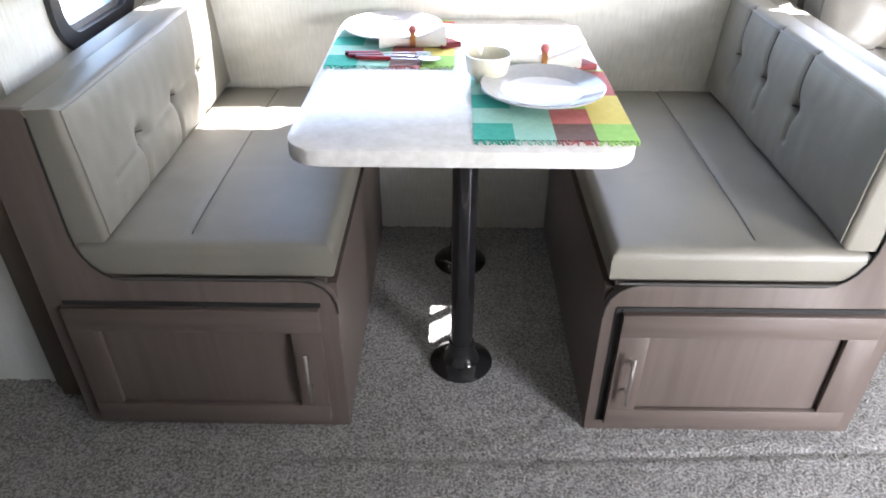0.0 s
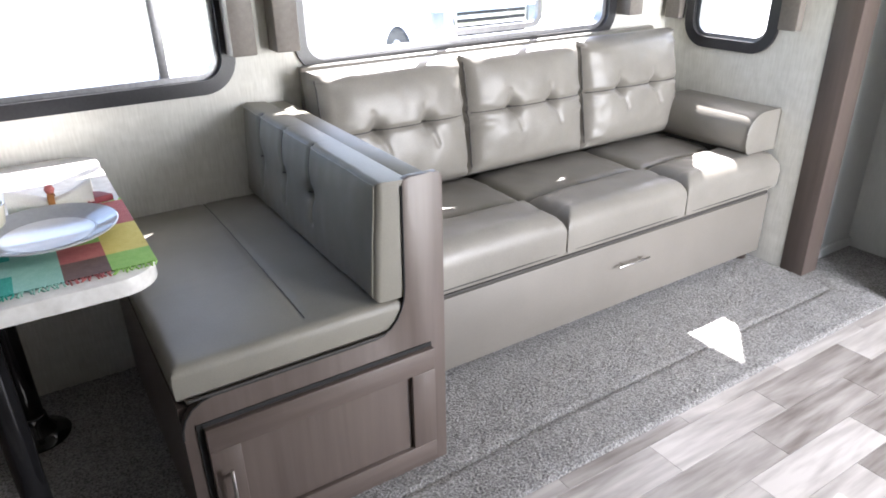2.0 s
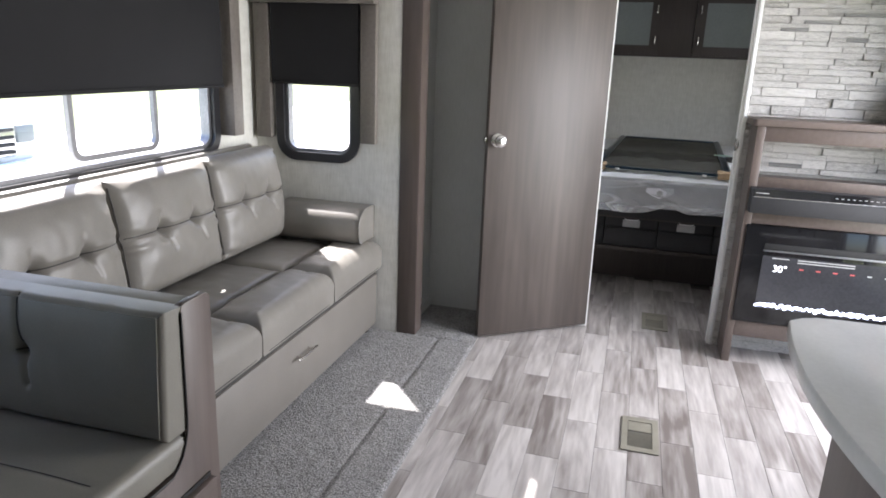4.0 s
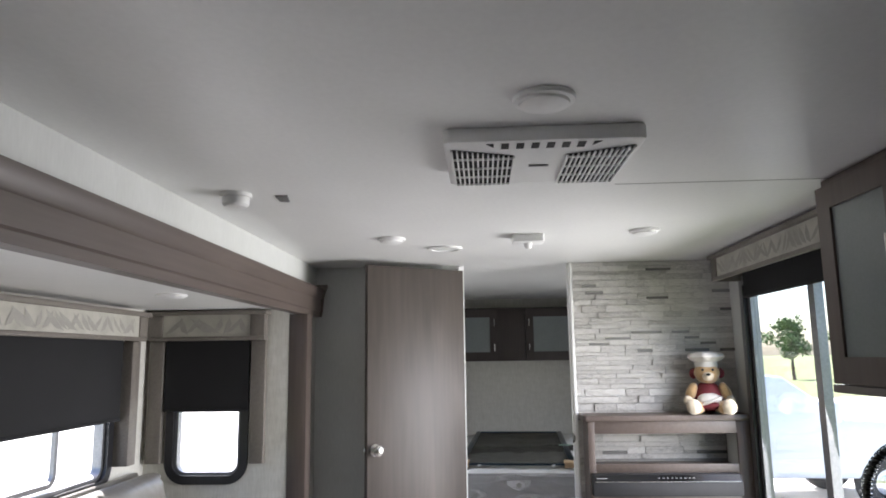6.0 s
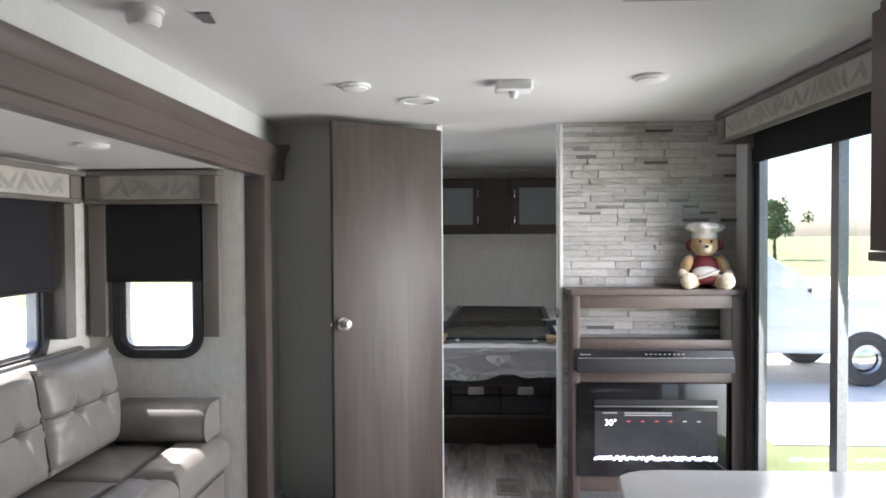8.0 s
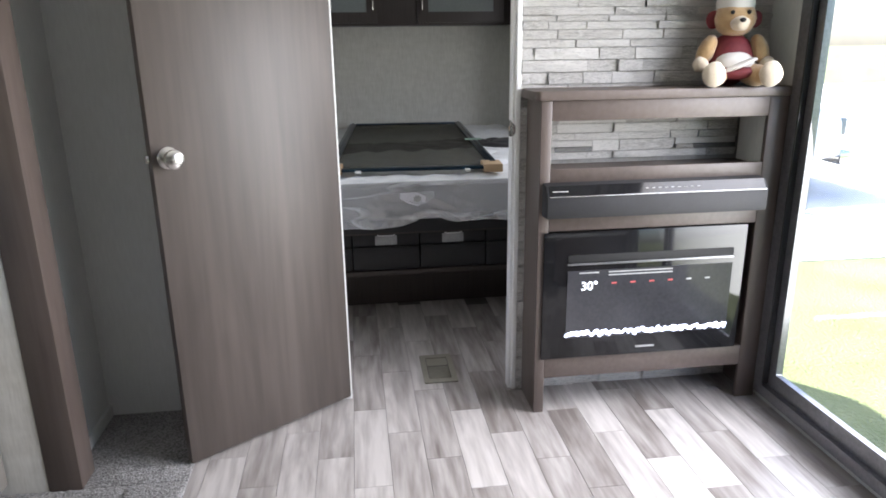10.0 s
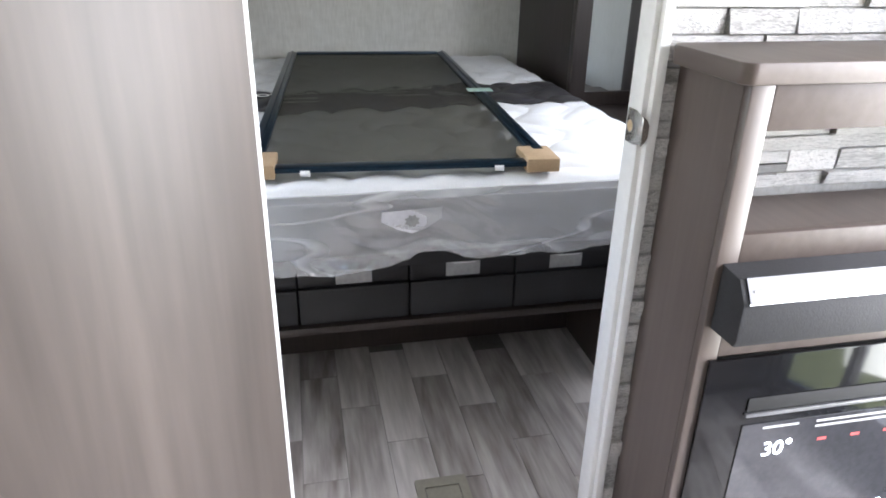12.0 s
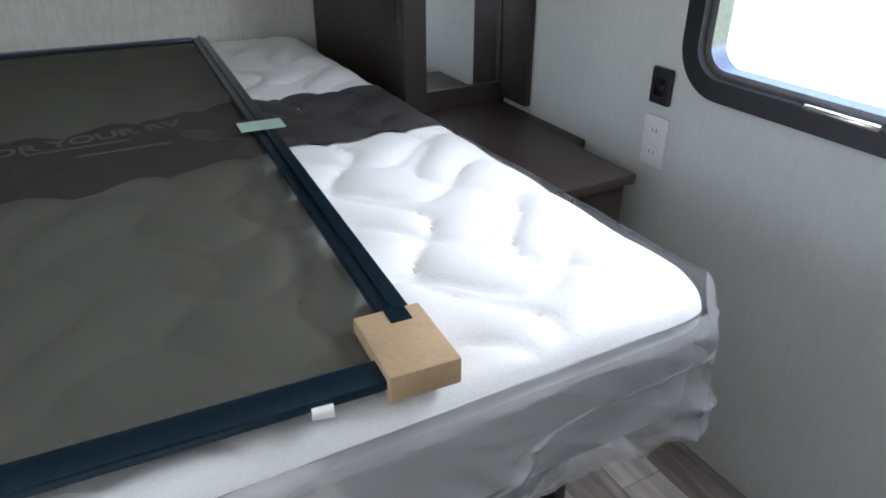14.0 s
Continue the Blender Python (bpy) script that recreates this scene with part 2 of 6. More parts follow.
M = dict(
    wood=surface("dark_wood", (0.072, 0.055, 0.047), (0.122, 0.096, 0.083), 0.42, scale=(3, 3, 1.2), fine=(60, 60, 3.0), bump=0.04, amount=0.4),
    wood_h=surface("dark_wood_horizontal", (0.072, 0.055, 0.047), (0.122, 0.096, 0.083), 0.42, scale=(1.2, 3, 3), fine=(3.0, 60, 60), bump=0.04, amount=0.4),
    espresso=surface("espresso_wood", (0.02, 0.0145, 0.0125), (0.042, 0.031, 0.027), 0.42, scale=(3, 3, 1.5), fine=(110, 110, 6), bump=0.08),
    grey_wood=surface("grey_brown_laminate", (0.043, 0.034, 0.0285), (0.088, 0.0715, 0.061), 0.5, scale=(7, 7, 1.1), fine=(38, 38, 2.2), bump=0.04, amount=0.42, warp=0.8),
    valance_wood=surface("taupe_valance_wood", (0.13, 0.115, 0.1), (0.19, 0.17, 0.15), 0.5, scale=(4, 4, 4), fine=(80, 80, 80), bump=0.05),
    fabric=surface("valance_fabric", (0.33, 0.32, 0.28), (0.52, 0.5, 0.45), 0.9, scale=(9, 9, 9), fine=(300, 300, 300), bump=0.2, amount=0.2),
    shade=surface("black_shade_cloth", (0.007, 0.007, 0.008), (0.013, 0.013, 0.015), 0.9, scale=(4, 4, 4), fine=(400, 400, 400), bump=0.1),
    vinyl=surface("grey_vinyl", (0.153, 0.144, 0.119), (0.202, 0.191, 0.159), 0.48, scale=(4, 4, 4), fine=(260, 260, 260), bump=0.12, amount=0.3, dist=0.001),
    leather=surface("taupe_leather", (0.165, 0.154, 0.136), (0.22, 0.207, 0.184), 0.42, scale=(6, 6, 6), fine=(230, 230, 230), bump=0.14, amount=0.3, dist=0.001),
    leather_base=surface("taupe_leather_base", (0.15, 0.138, 0.12), (0.185, 0.17, 0.15), 0.52, scale=(4, 4, 4), fine=(220, 220, 220), bump=0.1, amount=0.3, dist=0.001),
    # dark thread colour; it also paints the shade in creases and gaps
    seam=surface("dark_seam_and_shade", (0.035, 0.033, 0.03), (0.05, 0.047, 0.043), 0.7, bump=0.0),
    wall=surface("linen_wallpaper", (0.53, 0.52, 0.47), (0.68, 0.67, 0.62), 0.8, scale=(14, 14, 30), fine=(160, 160, 18), bump=0.12, amount=0.6),
    wall_plain=surface("plain_wall_panel", (0.56, 0.57, 0.55), (0.64, 0.65, 0.63), 0.7, scale=(6, 6, 3), fine=(120, 120, 20), bump=0.05, amount=0.5),
    ceiling=surface("white_ceiling_vinyl", (0.7, 0.7, 0.69), (0.76, 0.76, 0.75), 0.42, scale=(3, 3, 3), fine=(60, 60, 60), bump=0.05),
    white=surface("white_paint", (0.74, 0.74, 0.72), (0.82, 0.82, 0.8), 0.4, scale=(6, 6, 6), fine=(80, 80, 80), bump=0.02),
    plastic=surface("white_plastic", (0.74, 0.74, 0.73), (0.8, 0.8, 0.79), 0.35, scale=(10, 10, 10), fine=(100, 100, 100), bump=0.01),
    # near-black for small dark parts; also paints the shade inside gaps and vents
    dark=surface("near_black_and_cavity_shade", (0.008, 0.008, 0.008), (0.014, 0.014, 0.014), 0.8, bump=0.0),
    black=surface("black_gloss", (0.008, 0.008, 0.009), (0.014, 0.014, 0.015), 0.07, scale=(9, 9, 9), bump=0.0),
    rubber=surface("black_window_frame", (0.012, 0.012, 0.014), (0.025, 0.025, 0.028), 0.35, scale=(9, 9, 9), fine=(150, 150, 150), bump=0.04),
    chrome=surface("brushed_nickel", (0.62, 0.6, 0.57), (0.78, 0.76, 0.73), 0.25, 1.0, scale=(20, 20, 20), bump=0.02),
    alu=surface("grey_aluminium", (0.2, 0.2, 0.21), (0.32, 0.32, 0.33), 0.4, 0.8, scale=(8, 8, 3), bump=0.03),
    carpet=surface("speckled_carpet", (0.085, 0.082, 0.079), (0.37, 0.36, 0.352), 0.95, scale=(14, 14, 14), fine=(165, 165, 165), bump=1.0, amount=0.85, sheen=0.2, dist=0.008, stops=(0.36, 0.65)),
    plank=surface("grey_vinyl_plank", (0.165, 0.143, 0.13), (0.54, 0.51, 0.485), 0.33, scale=(1.8, 11, 5), fine=(5, 46, 20), bump=0.05, amount=0.42, rand=0.28, warp=1.2, dist=0.001),
    gap=surface("floor_seam", (0.1, 0.09, 0.082), (0.16, 0.15, 0.14), 0.6, bump=0.0),
    stone=surface("stacked_stone", (0.22, 0.207, 0.188), (0.8, 0.78, 0.745), 0.72, scale=(7, 5, 9), fine=(40, 14, 26), bump=0.9, amount=0.5, rand=0.17, stops=(0.2, 0.56), dist=0.008),
    stone_dark=surface("dark_stacked_stone", (0.1, 0.097, 0.092), (0.34, 0.335, 0.32), 0.7, scale=(9, 6, 26), fine=(60, 24, 150), bump=0.3, amount=0.5, rand=0.4),
    mortar=surface("stone_joint", (0.2, 0.195, 0.185), (0.34, 0.33, 0.31), 0.9, bump=0.2),
    table=surface("pale_marbled_laminate", (0.6, 0.585, 0.55), (0.78, 0.77, 0.74), 0.22, scale=(14, 14, 14), fine=(60, 60, 60), bump=0.02, warp=1.5),
    counter=surface("white_solid_counter", (0.72, 0.72, 0.71), (0.8, 0.8, 0.79), 0.2, scale=(8, 8, 8), fine=(90, 90, 90), bump=0.01),
    ticking=surface("white_quilted_ticking", (0.72, 0.73, 0.73), (0.82, 0.83, 0.83), 0.6, scale=(9, 9, 9), fine=(250, 250, 250), bump=0.12, sheen=0.2),
    mattress_side=surface("grey_mattress_border", (0.3, 0.3, 0.31), (0.38, 0.38, 0.39), 0.7, scale=(8, 8, 8), fine=(200, 200, 200), bump=0.1),
    band=surface("dark_printed_band", (0.035, 0.034, 0.036), (0.06, 0.058, 0.06), 0.45, scale=(6, 6, 6), fine=(120, 120, 120), bump=0.03),
    wrap=see_through("plastic_wrap", (0.93, 0.93, 0.94), 2.4, 0.34, (0.68, 0.69, 0.71), 0.1, 0.26),
    sheet=see_through("plastic_sheet_top", (0.97, 0.97, 0.97), 1.3, 0.06, (0.8, 0.8, 0.82), 0.14),
    mesh=see_through("insect_screen", (0.68, 0.68, 0.65), 0.08, 0.27, (0.13, 0.125, 0.11), 0.45),
    blue=surface("blue_black_anodised", (0.006, 0.018, 0.032), (0.012, 0.035, 0.06), 0.28, 0.6, scale=(5, 5, 5), bump=0.02),
    card=surface("brown_cardboard", (0.36, 0.25, 0.14), (0.46, 0.33, 0.2), 0.85, scale=(12, 12, 12), fine=(160, 160, 160), bump=0.08),
    tape=surface("pale_green_tape", (0.32, 0.46, 0.38), (0.4, 0.54, 0.45), 0.5, bump=0.02),
    bin=surface("black_storage_fabric", (0.013, 0.013, 0.0145), (0.026, 0.026, 0.028), 0.75, scale=(8, 8, 8), fine=(320, 320, 320), bump=0.15),
    tag=surface("grey_label_card", (0.3, 0.3, 0.3), (0.42, 0.42, 0.42), 0.6, scale=(40, 40, 40), bump=0.0),
    paper=surface("white_label", (0.6, 0.6, 0.64), (0.74, 0.74, 0.78), 0.5, scale=(30, 30, 30), bump=0.0),
    print=surface("grey_print", (0.12, 0.12, 0.15), (0.3, 0.3, 0.34), 0.5, scale=(60, 60, 60), bump=0.0),
    frost=surface("frosted_glass", (0.14, 0.16, 0.16), (0.18, 0.2, 0.2), 0.28, scale=(5, 5, 5), bump=0.0),
    mirror=surface("mirror_silver", (0.88, 0.9, 0.9), (0.9, 0.92, 0.92), 0.015, 1.0, bump=0.0),
    pale_brass=surface("pale_brass", (0.42, 0.31, 0.18), (0.56, 0.43, 0.28), 0.45, scale=(60, 60, 60), bump=0.05),
    vent=surface("beige_register", (0.19, 0.178, 0.14), (0.25, 0.235, 0.19), 0.5, bump=0.03),
    cream=surface("cream_ceramic", (0.66, 0.62, 0.48), (0.74, 0.7, 0.56), 0.2, bump=0.0),
    china=surface("grey_white_china", (0.7, 0.7, 0.7), (0.78, 0.78, 0.78), 0.14, bump=0.0),
    rim=surface("grey_china_rim", (0.36, 0.36, 0.36), (0.44, 0.44, 0.44), 0.12, bump=0.0),
    linen=surface("white_napkin_linen", (0.66, 0.63, 0.58), (0.78, 0.75, 0.7), 0.9, scale=(20, 20, 20), fine=(300, 300, 300), bump=0.3),
    maroon=surface("maroon_cloth", (0.12, 0.012, 0.018), (0.2, 0.025, 0.03), 0.7, scale=(20, 20, 20), bump=0.1),
    amber=surface("amber_ring", (0.3, 0.13, 0.04), (0.45, 0.2, 0.07), 0.35, bump=0.05),
    red=surface("red_handle", (0.16, 0.01, 0.015), (0.24, 0.02, 0.025), 0.25, bump=0.0),
    teal=surface("teal_weave", (0.02, 0.3, 0.22), (0.05, 0.42, 0.32), 0.85, scale=(60, 60, 60), fine=(420, 420, 420), bump=0.4),
    mint=surface("mint_weave", (0.25, 0.5, 0.4), (0.35, 0.6, 0.5), 0.85, scale=(60, 60, 60), fine=(420, 420, 420), bump=0.4),
    lime=surface("lime_weave", (0.25, 0.5, 0.1), (0.36, 0.6, 0.16), 0.85, scale=(60, 60, 60), fine=(420, 420, 420), bump=0.4),
    yellow=surface("yellow_weave", (0.62, 0.52, 0.12), (0.72, 0.62, 0.2), 0.85, scale=(60, 60, 60), fine=(420, 420, 420), bump=0.4),
    rose=surface("rose_weave", (0.4, 0.1, 0.1), (0.52, 0.18, 0.16), 0.85, scale=(60, 60, 60), fine=(420, 420, 420), bump=0.4),
    brown=surface("brown_weave", (0.12, 0.07, 0.06), (0.18, 0.11, 0.09), 0.85, scale=(60, 60, 60), fine=(420, 420, 420), bump=0.4),
    fur=surface("tan_plush", (0.4, 0.24, 0.1), (0.6, 0.4, 0.2), 0.95, scale=(40, 40, 40), fine=(300, 300, 300), bump=0.8, sheen=0.5, dist=0.006),
    fur_pale=surface("pale_plush", (0.6, 0.5, 0.36), (0.72, 0.62, 0.48), 0.95, scale=(40, 40, 40), fine=(300, 300, 300), bump=0.7, sheen=0.5, dist=0.006),
    ember=glow("ember_bed", (0.75, 0.82, 1.0), 0.75),
    lcd=surface("fireplace_screen", (0.03, 0.03, 0.033), (0.045, 0.045, 0.05), 0.06, scale=(6, 6, 6), bump=0.0),
    lit=glow("lit_digits", (0.9, 0.95, 1.0), 0.6),
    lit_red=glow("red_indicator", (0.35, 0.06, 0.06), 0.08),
    ivory=surface("white_outlet", (0.74, 0.73, 0.7), (0.8, 0.79, 0.76), 0.35, bump=0.0),
    glass=see_through("window_glass", (0.97, 0.98, 0.98), 0.8),
    grass=surface("grass", (0.12, 0.15, 0.05), (0.24, 0.26, 0.12), 0.95, scale=(1.5, 1.5, 1.5), fine=(40, 40, 40), bump=0.6, dist=0.05),
    gravel=surface("pale_gravel", (0.6, 0.58, 0.53), (0.76, 0.73, 0.68), 0.95, scale=(2, 2, 2), fine=(50, 50, 50), bump=0.6, dist=0.03),
    car_white=surface("white_car_paint", (0.7, 0.7, 0.71), (0.76, 0.76, 0.77), 0.15, coat=0.6, bump=0.0),
    car_glass=surface("tinted_car_glass", (0.02, 0.025, 0.03), (0.04, 0.045, 0.05), 0.05, bump=0.0),
    tyre=surface("tyre_rubber", (0.02, 0.02, 0.02), (0.035, 0.035, 0.035), 0.8, bump=0.1),
    grille=surface("chrome_grille", (0.5, 0.5, 0.5), (0.65, 0.65, 0.65), 0.15, 1.0, bump=0.0),
    bark=surface("bark", (0.06, 0.045, 0.03), (0.13, 0.1, 0.075), 0.9, scale=(6, 6, 2), fine=(60, 60, 15), bump=0.6, dist=0.02),
    leaf=surface("leaves", (0.035, 0.08, 0.015), (0.09, 0.15, 0.04), 0.7, scale=(2, 2, 2), fine=(10, 10, 10), bump=0.0),
)


# ---- building tools ----
def box(x0, x1, y0, y1, z0, z1, bevel=0.0, seg=2, bm=None):
    made = bmesh.new()
    bmesh.ops.create_cube(made, size=1.0)
    bmesh.ops.scale(made, vec=(abs(x1 - x0), abs(y1 - y0), abs(z1 - z0)), verts=made.verts)
    bmesh.ops.translate(made, vec=((x0 + x1) / 2, (y0 + y1) / 2, (z0 + z1) / 2), verts=made.verts)
    if bevel:
        bmesh.ops.bevel(made, geom=made.edges[:], offset=bevel, segments=seg, affect="EDGES", profile=0.5)
    return join(bm, made)


def join(bm, made):
    if bm is None:
        return made
    tmp = bpy.data.meshes.new("tmp")
    made.to_mesh(tmp)
    bm.from_mesh(tmp)
    bpy.data.meshes.remove(tmp)
    made.free()
    return bm


def turned(bm, m):
    bmesh.ops.transform(bm, matrix=m, verts=bm.verts)
    return bm


def tube(p0, p1, r0, r1=None, n=20, bm=None, bevel=0.0):
    p0, p1 = Vector(p0), Vector(p1)
    made = bmesh.new()
    bmesh.ops.create_cone(made, cap_ends=True, segments=n, radius1=r0, radius2=r0 if r1 is None else r1, depth=(p1 - p0).length)
    if bevel:
        rim = [e for e in made.edges if len(e.link_faces) == 2 and any(len(f.verts) > 4 for f in e.link_faces)]
        bmesh.ops.bevel(made, geom=rim, offset=bevel, segments=2, affect="EDGES", profile=0.5)
    turn = (p1 - p0).to_track_quat("Z", "Y").to_matrix().to_4x4()
    turned(made, Matrix.Translation((p0 + p1) / 2) @ turn)
    return join(bm, made)


def prism(outline, axis, a, b, bm=None, bevel=0.0):
    """An outline of (u, v) pairs drawn out along an axis: x takes (y, z), y takes (x, z), z takes (x, y)."""
    put = {"x": lambda u, v, w: (w, u, v), "y": lambda u, v, w: (u, w, v), "z": lambda u, v, w: (u, v, w)}[axis]
    made = bmesh.new()
    low = [made.verts.new(put(u, v, a)) for u, v in outline]
    high = [made.verts.new(put(u, v, b)) for u, v in outline]
    made.faces.new(low)
    made.faces.new(high[::-1])
    k = len(low)
    for i in range(k):
        made.faces.new((low[i], high[i], high[(i + 1) % k], low[(i + 1) % k]))
    bmesh.ops.recalc_face_normals(made, faces=made.faces)
    if bevel:
        rim = [e for e in made.edges if any(len(f.verts) == k for f in e.link_faces)]
        bmesh.ops.bevel(made, geom=rim, offset=bevel, segments=2, affect="EDGES", profile=0.5)
    return join(bm, made)


def round_rect(u0, u1, v0, v1, r, n=6):
    pts = []
    for cu, cv, a0 in ((u1 - r, v1 - r, 0), (u0 + r, v1 - r, 90), (u0 + r, v0 + r, 180), (u1 - r, v0 + r, 270)):
        for i in range(n + 1):
            a = radians(a0 + 90 * i / n)
            pts.append((cu + r * math.cos(a), cv + r * math.sin(a)))
    return pts


def ring(outer, inner, axis, a, b, bm=None):
    """A frame between two outlines with the same number of points."""
    put = {"x": lambda u, v, w: (w, u, v), "y": lambda u, v, w: (u, w, v), "z": lambda u, v, w: (u, v, w)}[axis]
    made = bmesh.new()
    rows = [[made.verts.new(put(u, v, w)) for u, v in o] for o, w in ((outer, a), (outer, b), (inner, b), (inner, a))]
    k = len(outer)
    for j in range(4):
        p, q = rows[j], rows[(j + 1) % 4]
        for i in range(k):
            made.faces.new((p[i], p[(i + 1) % k], q[(i + 1) % k], q[i]))
    bmesh.ops.recalc_face_normals(made, faces=made.faces)
    return join(bm, made)


def revolve(profile, centre=(0, 0, 0), n=32, bm=None):
    """A profile of (radius, z) pairs turned about the z axis."""
    made = bmesh.new()
    rows = []
    for r, z in profile:
        if r < 1e-5:
            rows.append([made.verts.new((0, 0, z))])
        else:
            rows.append([made.verts.new((r * math.cos(2 * math.pi * i / n), r * math.sin(2 * math.pi * i / n), z)) for i in range(n)])
    for p, q in zip(rows, rows[1:]):
        for i in range(n):
            j = (i + 1) % n
            if len(p) == 1 and len(q) > 1:
                made.faces.new((p[0], q[i], q[j]))
            elif len(q) == 1 and len(p) > 1:
                made.faces.new((p[i], q[0], p[j]))
            elif len(p) > 1:
                made.faces.new((p[i], q[i], q[j], p[j]))
    bmesh.ops.recalc_face_normals(made, faces=made.faces)
    bmesh.ops.translate(made, vec=centre, verts=made.verts)
    return join(bm, made)


def sweep(points, r, n=10, bm=None):
    """A round bar along a run of points."""
    made = bmesh.new()
    pts = [Vector(p) for p in points]
    rows = []
    for i, p in enumerate(pts):
        d = (pts[min(i + 1, len(pts) - 1)] - pts[max(i - 1, 0)]).normalized()
        q = d.to_track_quat("Z", "Y")
        rows.append([made.verts.new(p + q @ Vector((r * math.cos(2 * math.pi * k / n), r * math.sin(2 * math.pi * k / n), 0))) for k in range(n)])
    for a, b in zip(rows, rows[1:]):
        for k in range(n):
            made.faces.new((a[k], a[(k + 1) % n], b[(k + 1) % n], b[k]))
    made.faces.new(rows[0][::-1])
    made.faces.new(rows[-1])
    bmesh.ops.recalc_face_normals(made, faces=made.faces)
    return join(bm, made)


def grid_sheet(nu, nv, place):
    """An open sheet of nu by nv cells; place(u, v) gives each corner."""
    made = bmesh.new()
    rows = [[made.verts.new(place(i / nu, j / nv)) for i in range(nu + 1)] for j in range(nv + 1)]
    for a, b in zip(rows, rows[1:]):
        for i in range(nu):
            made.faces.new((a[i], a[i + 1], b[i + 1], b[i]))
    return made


LAST = {}


def thread(points, m, r=0.002, lift=0.001):
    """A thin line (stitching, piping, painted crease shade) laid on the face of the cushion made last, carried along by
    its pose m.
    """
    run = []
    for (ax, ay), (bx, by) in zip(points, points[1:]):
        n = max(2, int(math.hypot(bx - ax, by - ay) / 0.012))
        run += [(ax + (bx - ax) * k / n, ay + (by - ay) * k / n) for k in range(n + 1)]
    return turned(sweep([(x, y, LAST["face"](x, y) + lift) for x, y in run], r, 6), m)


def cushion(w, d, h, r=0.03, puff=0.02, dents=(), grooves=(), wrinkle=0.0, seed=0, nu=40, nv=40):
    """A padded slab: its face is +z at h, w by d in x and y round the origin; dents (x, y, depth, radius) and grooves ((x0, y0), (x1, y1), depth) are pressed in."""
    def depth(x, y):
        e = min(w / 2 - abs(x), d / 2 - abs(y))
        z = 0.0
        if e < r:
            z -= r - math.sqrt(max(0.0, r * r - (r - e) ** 2))
        z += puff * (1 - (2 * x / w) ** 4) * (1 - (2 * y / d) ** 4)
        for cx, cy, dep, rad in dents:
            q = math.hypot(x - cx, y - cy) / rad
            z -= dep * math.exp(-q * q * 2.2)
        for (ax, ay), (bx, by), dep in grooves:
            l2 = (bx - ax) ** 2 + (by - ay) ** 2
            t = max(0, min(1, ((x - ax) * (bx - ax) + (y - ay) * (by - ay)) / l2))
            q = math.hypot(x - ax - t * (bx - ax), y - ay - t * (by - ay))
            z -= dep * math.exp(-(q / 0.0085) ** 2)
        if wrinkle:
            z += wrinkle * noise.noise(Vector((x * 9, y * 9, seed))) + 0.4 * wrinkle * noise.noise(Vector((x * 26, y * 20, seed + 5)))
        return h + z

    LAST["face"] = depth

    def coord(t, size):
        t = t * 2 - 1
        return size / 2 * math.copysign(1 - (1 - abs(t)) ** 1.35, t)

    made = bmesh.new()
    rows = [[(coord(i / nu, w), coord(j / nv, d)) for i in range(nu + 1)] for j in range(nv + 1)]
    top = [[made.verts.new((x, y, depth(x, y))) for x, y in row] for row in rows]
    for a, b in zip(top, top[1:]):
        for i in range(nu):
            made.faces.new((a[i], a[i + 1], b[i + 1], b[i]))
    rim = top[0][:] + [row[-1] for row in top[1:]] + top[-1][-2::-1] + [row[0] for row in top[-2:0:-1]]
    low = [made.verts.new((v.co.x * 0.995, v.co.y * 0.995, 0.012)) for v in rim]
    foot = [made.verts.new((v.co.x * 0.97, v.co.y * 0.97, 0.0)) for v in rim]
    k = len(rim)
    for p, q in ((rim, low), (low, foot)):
        for i in range(k):
            made.faces.new((p[(i + 1) % k], p[i], q[i], q[(i + 1) % k]))
    made.faces.new(foot)
    bmesh.ops.recalc_face_normals(made, faces=made.faces)
    return made


def finish(name, bm, mat, smooth=38):
    me = bpy.data.meshes.new(name)
    bm.to_mesh(me)
    bm.free()
    for m in (mat if isinstance(mat, (list, tuple)) else [mat]):
        me.materials.append(M[m])
    if smooth:
        me.polygons.foreach_set("use_smooth", [True] * len(me.polygons))
        me.set_sharp_from_angle(angle=radians(smooth))
    me.update()
    return me


def thing(name, label, category, at=(0, 0, 0), group=""):
    ob = new(name)
    ob.empty_display_size = 0.05
    ob.location = at
    return tagged(ob, label, category, group)


def part(name, bm, mat, parent, label="", local=False, smooth=38):
    """Links a bmesh, drawn in the place's metres, as one part under a thing or under a part."""
    if not local:
        root = parent
        while root.parent:
            root = root.parent
        bmesh.ops.translate(bm, vec=-root.location, verts=bm.verts)
    ob = new(name, finish(name, bm, mat, smooth))
    ob.parent = parent
    return tagged(ob, label)


def structure(name, bm, mat, label, category, smooth=38):
    return tagged(new(name, finish(name, bm, mat, smooth)), label, category, kind="structure")


def wall_with_holes(axis, a, b, u0, u1, v0, v1, holes):
    """A wall as blocks round rectangular holes (u0, u1, v0, v1) that do not overlap in u."""
    bm = bmesh.new()

    def block(p, q, r, s):
        if q - p > 1e-4 and s - r > 1e-4:
            if axis == "y":
                box(p, q, a, b, r, s, bm=bm)
            else:
                box(a, b, p, q, r, s, bm=bm)
    at = u0
    for h0, h1, k0, k1 in sorted(holes):
        block(at, h0, v0, v1)
        block(h0, h1, v0, k0)
        block(h0, h1, k1, v1)
        at = h1
    block(at, u1, v0, v1)
    bmesh.ops.remove_doubles(bm, verts=bm.verts, dist=1e-4)
    return bm


